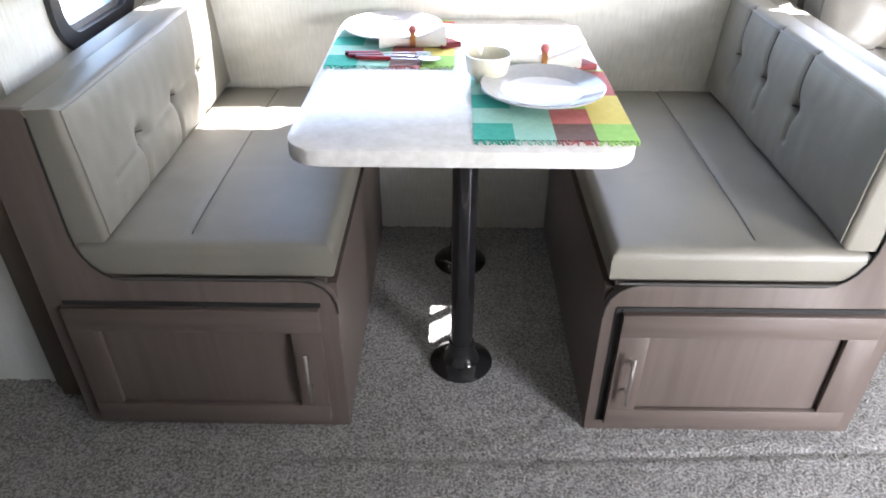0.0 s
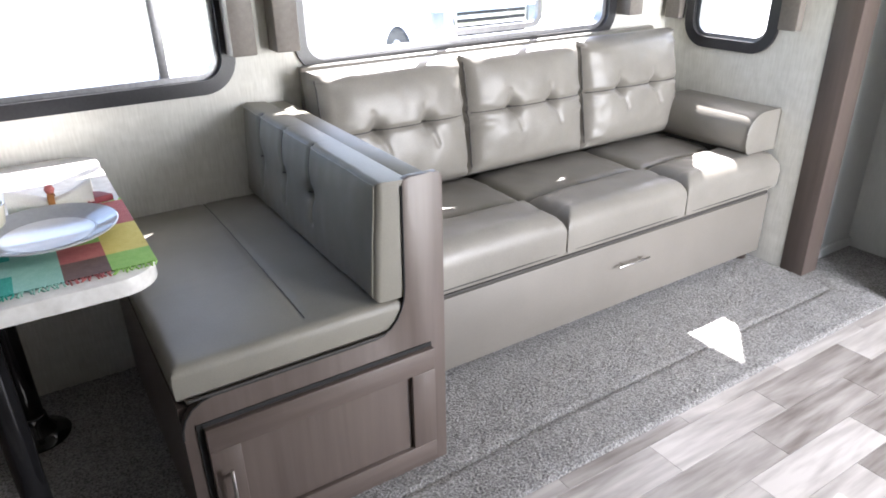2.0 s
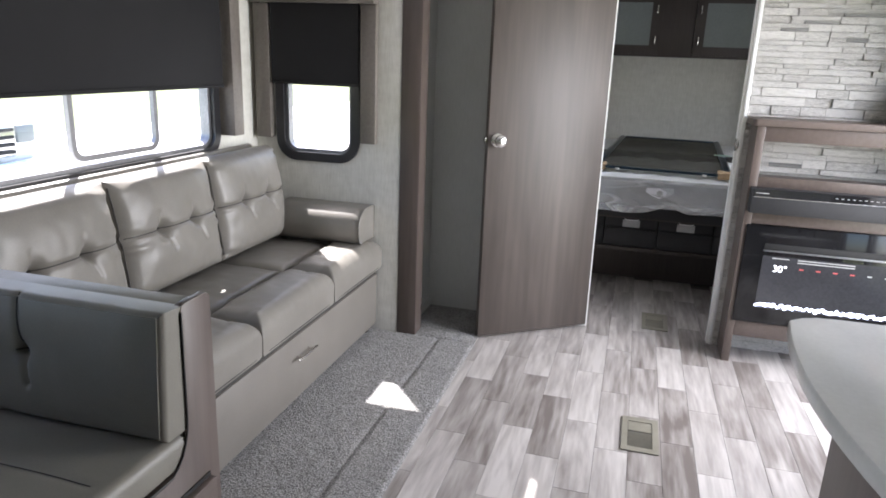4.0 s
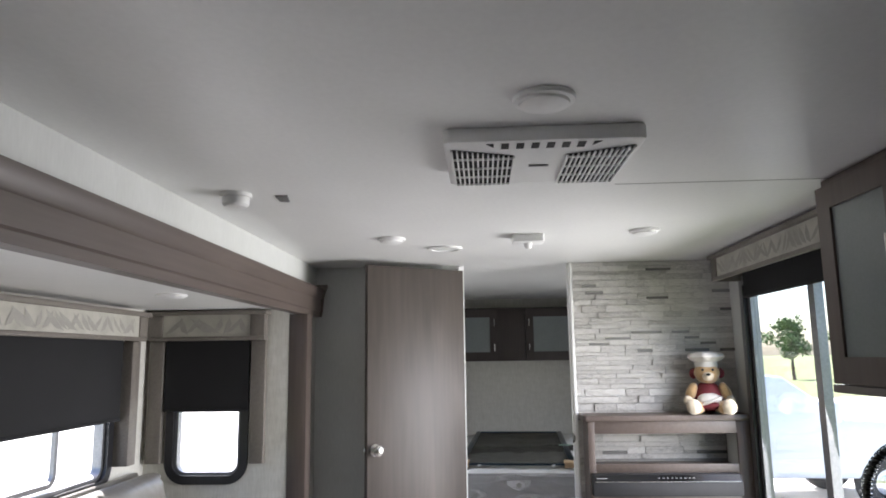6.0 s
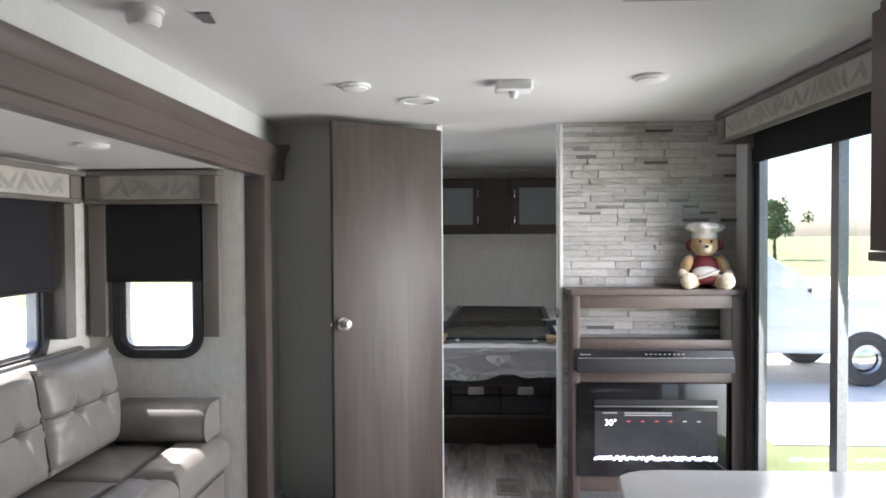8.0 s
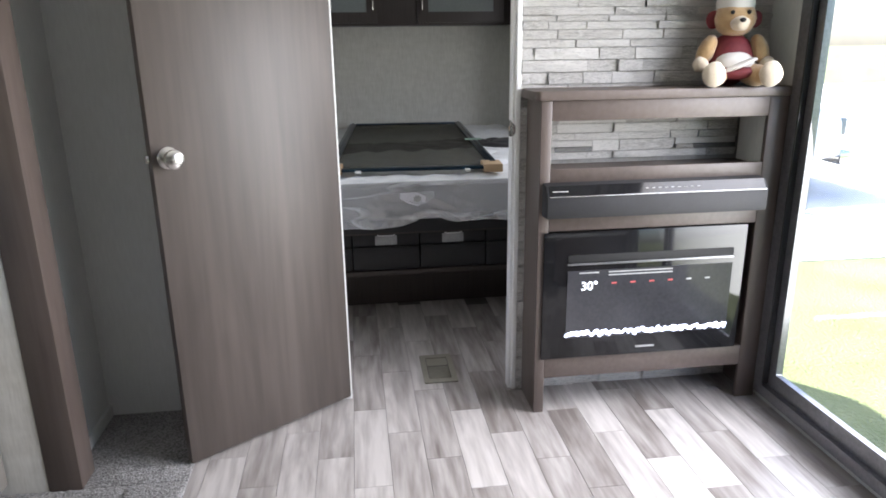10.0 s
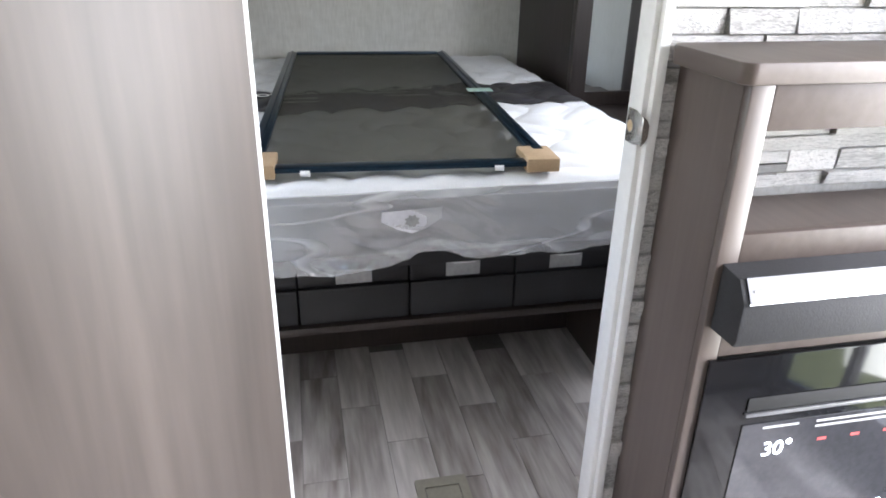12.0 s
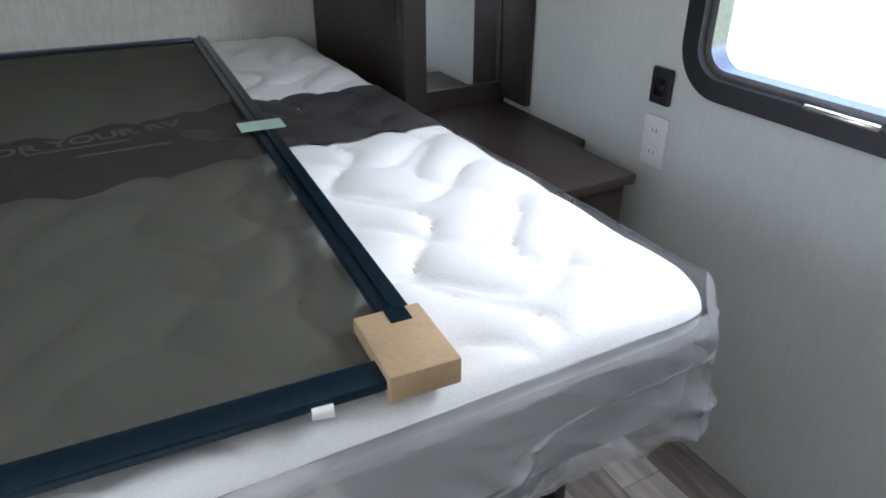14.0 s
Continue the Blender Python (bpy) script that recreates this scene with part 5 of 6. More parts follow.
part("base", revolve([(0, 0), (0.05, 0), (0.05, -0.012), (0, -0.012)], (2.03, 1.31, CEIL), 40), "plastic", t)
part("body", revolve([(0, -0.0125), (0.044, -0.0125), (0.042, -0.035), (0.034, -0.043), (0, -0.044)], (2.03, 1.31, CEIL), 40), "plastic", t)
t = thing("ceiling_bracket", "small grey metal plate on the ceiling", "bracket", (2.1, 1.17, CEIL))
part("plate", prism([(2.06, 1.15), (2.14, 1.165), (2.13, 1.195), (2.06, 1.19)], "z", CEIL - 0.006, CEIL), "alu", t)
structure("ceiling_seam", box(2.035, 2.0365, RW + 0.02, 0.1, CEIL - 0.0012, CEIL), "gap", "fine seam across the ceiling", "trim")

# air conditioner cover
a = thing("ceiling_air_conditioner", "white air conditioner cover with two grilles and square vents", "air conditioner", (1.71, 0.365, CEIL))
ax0, ax1, ay0, ay1, az = 1.455, 1.852, 0.135, 0.608, 1.948
part("cover", prism(round_rect(ax0, ax1, ay0, ay1, 0.02), "z", az, CEIL, bevel=0.006), "plastic", a)
for out_y, in_y in ((ay0 + 0.018, ay0 + 0.17), (ay1 - 0.018, ay1 - 0.17)):
    start = lambda y: ax0 + 0.052 + 0.062 * (y - out_y) / (in_y - out_y)
    end = ax1 - 0.022
    bm = prism([(start(out_y), out_y), (end, out_y), (end, in_y), (start(in_y), in_y)], "z", az - 0.002, az - 0.0005)
    gr = part("grille", bm, "dark", a, "dark return-air grille")
    for k in range(13):
        y = out_y + (in_y - out_y) * k / 12
        part("grille_slat", box(start(y) - 0.002, end + 0.002, y - 0.0021, y + 0.0021, az - 0.008, az - 0.0022), "plastic", gr)
    for k in range(4):
        x = ax0 + 0.125 + (end - ax0 - 0.125) * k / 3
        y0, y1 = sorted((out_y, in_y))
        part("grille_bar", box(x - 0.002, x + 0.002, y0, y1, az - 0.0075, az - 0.0025), "plastic", gr)
for k in range(8):
    y = 0.372 + (k - 3.5) * 0.036
    if k in (0, 7):
        w = 0.009 if k == 0 else -0.009
        bm = prism([(ax0 + 0.016, y - w), (ax0 + 0.016, y + w), (ax0 + 0.044, y + w)], "z", az - 0.0015, az + 0.002)
    else:
        bm = box(ax0 + 0.016, ax0 + 0.056, y - 0.009, y + 0.009, az - 0.0015, az + 0.002)
    part("vent_opening", bm, "dark", a)
part("badge", box(1.655, 1.666, 0.345, 0.395, az - 0.003, az - 0.0005), "alu", a, "grey maker's badge")

# ---- kitchen side ----
c = thing("kitchen_peninsula", "dark wooden peninsula cabinet under a white counter", "cabinet", (1.6, -0.4, 0))
CZ = 0.805
out = [(1.16, RW + 0.002), (1.16, 0.03)] + [(1.16 + 0.86 * k / 12, 0.04 + 0.10 * math.sin(math.pi * (0.02 + 0.72 * k / 12))) for k in range(13)]
out += [(2.045, 0.085), (2.06, 0.05), (2.065, 0.0), (2.065, RW + 0.024)]
ct = thing("counter_top", "white solid counter with a curved end on the peninsula", "counter", (1.6, -0.3, CZ - 0.035))
part("slab", prism(out, "z", CZ - 0.038, CZ, bevel=0.006), "counter", ct)
part("carcass", box(1.24, 2.0, RW + 0.024, -0.02, 0.09, CZ - 0.039, 0.004), "wood", c)
part("toe_kick", box(1.27, 1.97, RW + 0.024, -0.06, 0.0, 0.089), "espresso", c)
part("end_panel", box(1.255, 1.985, -0.0195, -0.006, 0.11, CZ - 0.05, 0.003), "wood", c)
u = thing("upper_cabinet", "dark wooden wall cabinet with frosted glass doors and bar handles", "cabinet", (1.2, -0.7, 1.34))
part("carcass", box(0.30, 2.075, RW + 0.002, -0.545, 1.36, CEIL - 0.002, 0.002), "wood", u)
part("bottom_lip", box(0.30, 2.085, RW + 0.002, -0.525, 1.335, 1.359, 0.004), "wood_h", u)
for k in range(4):
    d1 = 2.072 - k * 0.44
    d0 = d1 - 0.425
    door = part("door", ring(round_rect(d0, d1, 1.362, CEIL - 0.03, 0.002, 1), round_rect(d0 + 0.075, d1 - 0.075, 1.44, CEIL - 0.1, 0.002, 1), "y", -0.544, -0.524), "wood", u, "dark door frame")
    part("glass_panel", box(d0 + 0.074, d1 - 0.074, -0.538, -0.532, 1.439, CEIL - 0.099), "frost", door, "frosted glass panel")
    hx = d0 + 0.03 if k % 2 == 0 else d1 - 0.03
    bar_handle(door, (hx, -0.524, 1.56), (hx, -0.524, 1.75), (0, 0.03, 0), 0.006)
fa = thing("kitchen_faucet", "black spring kitchen faucet on the counter", "faucet", (1.72, -0.62, CZ))
part("base", revolve([(0, 0), (0.026, 0), (0.026, 0.01), (0.018, 0.02), (0.016, 0.12), (0, 0.12)], (1.72, -0.62, CZ), 24), "black", fa)
arc = [Vector((1.72, -0.51 - 0.11 * math.cos(radians(q)), 1.10 + 0.13 * math.sin(radians(q)))) for q in range(0, 181, 12)]
run = [Vector((1.72, -0.62, 0.92))] + arc + [Vector((1.72, -0.40, 1.02))]
part("hose", sweep(run, 0.008, 10), "rubber", fa)
coil = []
for i in range(240):
    f_ = i / 239 * (len(run) - 1)
    j = min(int(f_), len(run) - 2)
    p = run[j].lerp(run[j + 1], f_ - j)
    d = (run[j + 1] - run[j]).normalized()
    n1 = Vector((1, 0, 0))
    n2 = d.cross(n1)
    ang = i * 1.05
    coil.append(p + 0.0125 * (n1 * math.cos(ang) + n2 * math.sin(ang)))
part("spring", sweep(coil, 0.0022, 6), "black", fa, "black coil spring")
part("spray_head", tube((1.72, -0.40, 1.02), (1.72, -0.40, 0.91), 0.013, 0.018, bevel=0.002), "black", fa)
part("holder_arm", sweep([(1.72, -0.62, 0.98), (1.72, -0.52, 0.985), (1.72, -0.415, 0.985)], 0.006, 8), "black", fa)
sr = thing("serrated_strip", "black serrated strip lying on the white counter", "strip", (1.5, -0.1, CZ))
p, q = Vector((1.64, 0.012, CZ + 0.0005)), Vector((1.34, -0.22, CZ + 0.0005))
d = (q - p).normalized()
nrm = Vector((-d.y, d.x, 0))
bm = box(0, (q - p).length, -0.004, 0.004, 0, 0.016, 0.001)
m = Matrix.Translation(p) @ Matrix.Rotation(math.atan2(d.y, d.x), 4, "Z")
part("bar", turned(bm, m), "dark", sr)
for k in range(26):
    x = 0.008 + k * 0.014
    if x < (q - p).length - 0.01:
        part("tooth", turned(prism([(x, 0.016), (x + 0.009, 0.016), (x + 0.0045, 0.024)], "y", -0.003, 0.003), m), "dark", sr)


# ---- floor registers ----
def register(x, y):
    t = thing("floor_register", "beige metal floor register set in the planks", "floor vent", (x, y, 0), "floor registers")
    a, b = 0.125, 0.067
    part("flange", ring(round_rect(-a, a, -b, b, 0.006, 3), round_rect(-a + 0.03, a - 0.03, -b + 0.022, b - 0.022, 0.004, 3), "z", 0.0008, 0.0055), "vent", t, local=True)
    part("well", box(-a + 0.031, a - 0.031, -b + 0.023, b - 0.023, 0.0008, 0.0014), "dark", t, local=True)
    part("damper", box(a - 0.1, a - 0.032, -b + 0.024, b - 0.024, 0.0016, 0.003), "vent", t, local=True)
    for k in range(13):
        x_ = -a + 0.036 + k * 0.0085
        part("louvre", turned(box(-0.0005, 0.0005, -b + 0.024, b - 0.024, -0.002, 0.002), Matrix.Translation((x_, 0, 0.0035)) @ Matrix.Rotation(radians(35), 4, "Y")), "vent", t, local=True)


register(2.841, 0.349)
register(4.083, 0.277)

# ---- bedroom ----
BX, BY0, BY1, BZ = 4.40, -0.485, 1.04, 0.748
plat = thing("bed_platform", "dark wooden bed platform with an open storage shelf", "bed frame", (5.5, 0.28, 0))
part("deck", box(4.54, HX - 0.01, -0.345, 0.94, 0.46, 0.478), "espresso", plat)
part("side_panel", box(4.54, HX - 0.01, -0.35, -0.328, 0, 0.459, 0.002), "espresso", plat)
part("side_panel", box(4.54, HX - 0.01, 0.923, 0.945, 0, 0.459, 0.002), "espresso", plat)
part("shelf", box(4.545, 5.2, -0.327, 0.922, 0.262, 0.284, 0.002), "espresso", plat)
part("kick_board", box(4.87, 4.885, -0.327, 0.922, 0.0, 0.261), "espresso", plat)
part("back_board", box(5.2, 5.22, -0.327, 0.922, 0.0, 0.459), "espresso", plat)


def storage_bin(y0, y1):
    t = thing("storage_bin", "black fabric storage bin with label and handle under the bed", "storage bin", (4.8, (y0 + y1) / 2, 0.285), "storage bins")
    part("body", box(4.562, 5.1, y0 + 0.002, y1 - 0.002, 0.285, 0.388, 0.005), "bin", t)
    part("upper_body", box(4.572, 5.1, y0 + 0.002, y1 - 0.002, 0.3885, 0.458, 0.005), "bin", t)
    part("flap_edge", box(4.556, 4.5715, y0 + 0.002, y1 - 0.002, 0.389, 0.397, 0.003), "bin", t)
    c = (y0 + y1) / 2
    part("label_holder", box(4.5685, 4.5715, c - 0.05, c + 0.05, 0.402, 0.446, 0.001), "tag", t, "grey paper label")
    part("handle", sweep([(4.572, c - 0.04, 0.457), (4.558, c - 0.038, 0.452), (4.554, c - 0.028, 0.45), (4.554, c + 0.028, 0.45), (4.558, c + 0.038, 0.452), (4.572, c + 0.04, 0.457)], 0.003, 8), "plastic", t, "white wire handle")


for k in range(4):
    storage_bin(-0.324 + 0.3105 * k, -0.0145 + 0.3105 * k)

mt = thing("mattress", "white quilted mattress with dark printed band in plastic wrap", "mattress", (5.4, 0.28, 0.479))


def quilt(x, y):
    u, v = x / 0.17, y / 0.17
    a = math.sin(math.pi * (u + 0.36 * math.sin(v * math.pi))) * math.sin(math.pi * (v + 0.3 * math.sin(u * math.pi + 0.7)))
    return 0.021 * (abs(a) ** 0.42 - 0.75) + 0.005 * noise.noise(Vector((x * 7, y * 7, 2)))


def mattress_top(u, v):
    x, y = BX + 0.004 + (6.34 - BX) * u, BY0 + (BY1 - BY0) * v
    e = min(x - BX, 6.344 - x, y - BY0, BY1 - y)
    r, rc = 0.045, 0.1
    mx, my = (BX + 6.344) / 2, (BY0 + BY1) / 2
    dx, dy = abs(x - mx) - ((6.344 - BX) / 2 - rc), abs(y - my) - ((BY1 - BY0) / 2 - rc)
    if dx > 0 and dy > 0:
        p, q = dx / rc, dy / rc
        gx, gy = rc * p * math.sqrt(1 - q * q / 2), rc * q * math.sqrt(1 - p * p / 2)
        x += (gx - dx) * (1 if x > mx else -1)
        y += (gy - dy) * (1 if y > my else -1)
        e = max(0.0, rc - math.hypot(gx, gy))
    z = BZ + quilt(x, y) * min(1, e / 0.08)
    if e < r:
        z -= r - math.sqrt(max(0, r * r - (r - e) ** 2))
    return (x, y, z)


part("top_panel", grid_sheet(230, 170, mattress_top), "ticking", mt, "white quilted top panel")
part("border", prism(round_rect(BX, 6.345, BY0, BY1, 0.1), "z", 0.562, BZ - 0.043), "mattress_side", mt, "grey border fabric")
part("underside", prism(round_rect(BX + 0.1, 6.345, BY0 + 0.06, BY1 - 0.06, 0.06), "z", 0.4785, 0.5615), "bin", mt, "black fabric underside")


def band_place(u, v):
    x = 5.19 + 0.34 * u + 0.018 * math.sin(v * 9) + 0.03 * u * math.sin(v * 5 + 0.5) - 0.15 * v ** 4 + 0.06 * u * v ** 3
    p = mattress_top((x - BX - 0.004) / (6.34 - BX), 0.003 + 0.994 * v)
    return (p[0], p[1], p[2] + 0.004)


part("printed_band", grid_sheet(40, 140, band_place), "band", mt, "dark printed band")
wt = Matrix(((0, 1, 0, 0), (-1, 0, 0, 0), (0, 0, 1, 0), (0, 0, 0, 1)))
slant = Matrix.Rotation(radians(6.5), 4, "Z") @ wt
bm = words("DENTIAL COMFORT FOR YOUR RV", 0.061, 0.0004, 0.0016)
run = max(v.co.x for v in bm.verts) - min(v.co.x for v in bm.verts)
turned(bm, Matrix.Translation((5.378, 0.54, BZ + 0.0175)) @ slant @ Matrix.Diagonal((0.965 / run, 1, 1, 1)))
part("print", bm, "ivory", mt, "white lettering", smooth=0)
part("print", turned(words("pillow top\ncomfort", 0.036, 0.0004, 0.0008), Matrix.Translation((5.235, 0.91, BZ + 0.016)) @ wt), "ivory", mt, "white lettering", smooth=0)
part("print", turned(words("MATTRESS", 0.034, 0.0004, 0.0008), Matrix.Translation((5.30, 0.58, BZ + 0.016)) @ wt), "ivory", mt, "white lettering", smooth=0)
for y0, y1, x in ((0.50, 0.66, 5.245), (0.17, 0.36, 5.37), (0.10, 0.27, 5.315)):
    part("print_bar", box(x - 0.004, x + 0.004, y0, y1, BZ + 0.0155, BZ + 0.0165), "ivory", mt, "small white print")
for x, y, r in ((5.33, 0.03, 0.055), (5.305, -0.02, 0.045)):
    part("leaf_print", turned(prism([(r * math.cos(a * math.pi / 12), 0.55 * r * math.sin(a * math.pi / 12)) for a in range(24)], "z", 0, 0.001), Matrix.Translation((x, y, BZ + 0.0155)) @ Matrix.Rotation(0.7, 4, "Z")), "tag", mt, "grey printed leaf")


def wrap_skirt(u, v):
    # runs round the foot end: right side, foot, left side
    pts = [(5.5, BY0 - 0.018), (BX + 0.075, BY0 - 0.045), (BX - 0.014, BY0 + 0.05), (BX - 0.014, BY1 - 0.07), (BX + 0.06, BY1 + 0.012), (5.6, BY1 + 0.012)]
    lens = [math.dist(a, b) for a, b in zip(pts, pts[1:])]
    s = u * sum(lens)
    for (a, b), l in zip(zip(pts, pts[1:]), lens):
        if s <= l or (a, b) == (pts[-2], pts[-1]):
            k = min(1, s / l)
            x, y = a[0] + (b[0] - a[0]) * k, a[1] + (b[1] - a[1]) * k
            dx, dy = (b[1] - a[1]) / l, -(b[0] - a[0]) / l
            break
        s -= l
    fold = 0.009 * math.sin(u * 47 + 2 * noise.noise(Vector((u * 9, 0, 0)))) + 0.012 * noise.noise(Vector((u * 30, v * 3, 4)))
    fold += 0.006 * abs(noise.noise(Vector((u * 70 + v * 6, v * 5, 8)))) + 0.005 * noise.noise(Vector((u * 160, v * 9, 3))) * v
    crease = 1 - abs(noise.noise(Vector((u * 34 + v * 3.5, v * 0.8 - u * 6, 11))))
    fold += 0.012 * crease ** 9
    hem = 0.543 + 0.045 * math.exp(-((y - 0.26) / 0.09) ** 2) + 0.012 * math.sin(u * 19 + 0.8) + 0.012 * noise.noise(Vector((u * 22, 1, 7)))
    z = (BZ - 0.022) + (hem - BZ + 0.022) * v
    amp = 0.2 + 0.8 * v
    top = 0.016 * max(0, 1 - v / 0.1)
    return (x - dx * (fold * amp + 0.010 * v - top), y - dy * (fold * amp + 0.010 * v - top), z)


part("plastic_wrap", grid_sheet(460, 30, wrap_skirt), "wrap", mt, "clear plastic wrap hanging in folds")
part("wrap_hem", grid_sheet(460, 6, lambda u, v: (lambda q: (q[0] - (0.006 if abs(q[1] - 0.28) < 0.7 else 0), q[1], q[2] + 0.001))(wrap_skirt(u, 0.78 + 0.22 * v))), "wrap", mt, "doubled plastic hem")
lb = part("care_label", prism([(0.392, 0.680), (0.246, 0.686), (0.246, 0.658), (0.284, 0.634), (0.319, 0.622), (0.356, 0.634), (0.394, 0.656)], "x", BX - 0.018, BX - 0.0168), "paper", mt, "white care label")
part("emblem", prism([(0.319 + 0.02 * math.cos(a * math.pi / 8) * (1 if a % 2 else 0.7), 0.654 + 0.018 * math.sin(a * math.pi / 8) * (1 if a % 2 else 0.7)) for a in range(16)], "x", BX - 0.0189, BX - 0.0182), "tag", lb, "grey printed emblem")

# window screen lying on the bed
sc = thing("window_screen", "dark window screen with blue-black frame lying on the mattress", "screen panel", (5.367, 0.2745, BZ + 0.012))
sm = Matrix.Translation((5.367, 0.2745, BZ + 0.0165)) @ Matrix.Rotation(radians(-3.4), 4, "Z")
hw, hl, fw = 0.360, 0.912, 0.04


def sbox(*aargs, **kw):
    return turned(box(*aargs, **kw), sm)


for s in (-1, 1):
    rail = part("side_rail", sbox(-hl, hl, s * hw - fw / 2, s * hw + fw / 2, 0, 0.014, bevel=0.003), "blue", sc, "blue-black aluminium rail")
    part("rail_ridge", sbox(-hl, hl, s * hw - 0.006, s * hw + 0.004, 0.0142, 0.020, bevel=0.002), "blue", rail)
for s in (-1, 1):
    rail = part("end_rail", sbox(s * hl - fw / 2, s * hl + fw / 2, -hw + fw / 2, hw - fw / 2, 0, 0.0135, bevel=0.003), "blue", sc, "blue-black aluminium rail")
part("insect_mesh", sbox(-hl + fw / 2, hl - fw / 2, -hw + fw / 2, hw - fw / 2, 0.004, 0.0055), "mesh", sc, "fine dark insect mesh")
for s in (-1, 1):
    x0 = -hl - 0.028
    y0, y1 = sorted((s * (hw - 0.055), s * (hw + 0.028)))
    bm = prism([(x0, y0), (x0 + 0.12, y0), (x0 + 0.12, y1), (x0, y1)], "z", -0.012, 0.0225, bevel=0.003)
    cc = part("cardboard_corner", turned(bm, sm), "card", sc, "folded brown cardboard corner")
    part("slot", sbox(x0 + 0.09, x0 + 0.1205, s * (hw - 0.005) - 0.013, s * (hw - 0.005) + 0.013, 0.0227, 0.0237), "blue", cc)
    part("roller", turned(tube((-hl - 0.024, s * (hw - 0.125) - 0.011, 0.0), (-hl - 0.02, s * (hw - 0.125) + 0.011, 0.0), 0.007, n=16), sm), "plastic", sc, "small white roller")
part("tape_piece", sbox(-0.105, -0.045, -hw - 0.04, -hw + 0.05, 0.0205, 0.0215), "tape", sc, "piece of pale green tape")

# wardrobes, nightstand and overhead cabinet
WX = 5.59
for name, y0, y1 in (("wardrobe", RW + 0.003, -0.562), ("wardrobe", 1.085, LW - 0.003)):
    t = thing(name, "dark espresso wardrobe beside the bed head", "wardrobe", (6.05, (y0 + y1) / 2, 0), "wardrobes")
    part("carcass", box(WX + 0.02, HX - 0.006, y0, y1, 0.0, CEIL - 0.003, 0.002), "espresso", t)
    right = y0 < 0
    a, b = (y0 + 0.02, y1 - 0.06) if right else (y0 + 0.06, y1 - 0.08)
    if right:
        part("wall_strip", box(WX - 0.135, WX - 0.001, y0, y0 + 0.018, 0.66, CEIL - 0.004, 0.002), "espresso", t)
    part("face_frame", ring([(y0, 0.0), (y1, 0.0), (y1, CEIL - 0.003), (y0, CEIL - 0.003)], [(a, 0.70), (b, 0.70), (b, 1.75), (a, 1.75)], "x", WX, WX + 0.019), "espresso", t)
    part("mirror", box(WX + 0.010, WX + 0.0185, a, b, 0.70, 1.75), "mirror", t, "tall mirror panel")
    part("corner_strip", box(WX - 0.012, WX + 0.03, y1 - 0.0 if right else y0 - 0.012, y1 + 0.012 if right else y0, 0.0, CEIL - 0.004, 0.002), "espresso", t)
ns = thing("nightstand", "low dark wooden nightstand ledge between bed and wall", "nightstand", (5.27, -0.68, 0))
part("top", box(4.955, WX - 0.002, -0.83, -0.49, 0.62, 0.645, 0.003), "espresso", ns)
part("body", box(4.975, WX - 0.002, -0.815, -0.50, 0.0, 0.619, 0.002), "espresso", ns)
part("back_fill", box(5.2, WX - 0.002, RW + 0.004, -0.831, 0.3, 0.64, 0.002), "espresso", ns)
ov = thing("overhead_cabinet", "dark espresso overhead cabinet with frosted panels above the bed", "cabinet", (6.27, 0.28, 1.40))
part("carcass", box(6.10, HX - 0.004, -0.545, 1.07, 1.41, 1.885, 0.002), "espresso", ov)
for k, (d0, d1) in enumerate(((0.39, 0.96), (-0.42, 0.14))):
    door = part("door", ring([(d0, 1.425), (d1, 1.425), (d1, 1.87), (d0, 1.87)], [(d0 + 0.07, 1.49), (d1 - 0.07, 1.49), (d1 - 0.07, 1.80), (d0 + 0.07, 1.80)], "x", 6.08, 6.098), "espresso", ov, "dark door frame")
    part("panel", box(6.088, 6.094, d0 + 0.069, d1 - 0.069, 1.489, 1.801), "frost", door, "frosted grey panel")
    y = d0 + 0.03 if k % 2 == 0 else d1 - 0.03
    bar_handle(door, (6.08, y, 1.5), (6.08, y, 1.56), (-0.025, 0, 0), 0.005)
    bar_handle(door, (6.08, y, 1.72), (6.08, y, 1.78), (-0.025, 0, 0), 0.005)

o = thing("wall_outlet", "white double wall outlet", "outlet", (4.968, RW, 0.71))
part("plate", prism(round_rect(4.933, 5.003, 0.652, 0.768, 0.006), "y", RW + 0.001, RW + 0.007, bevel=0.002), "ivory", o)
for z in (0.685, 0.735):
    part("socket", prism(round_rect(4.951, 4.985, z - 0.016, z + 0.016, 0.008), "y", RW + 0.0072, RW + 0.0085), "white", o)
    for dx in (-0.006, 0.006):
        part("slot", box(4.968 + dx - 0.001, 4.968 + dx + 0.001, RW + 0.0086, RW + 0.009, z - 0.004, z + 0.006), "dark", o)
o = thing("wall_switch", "black charger socket plate on the wall", "switch", (4.968, RW, 0.835))
part("plate", prism(round_rect(4.940, 4.999, 0.795, 0.875, 0.006), "y", RW + 0.001, RW + 0.010, bevel=0.003), "rubber", o)
part("rocker", box(4.957, 4.983, RW + 0.0102, RW + 0.014, 0.815, 0.853, 0.002), "black", o)

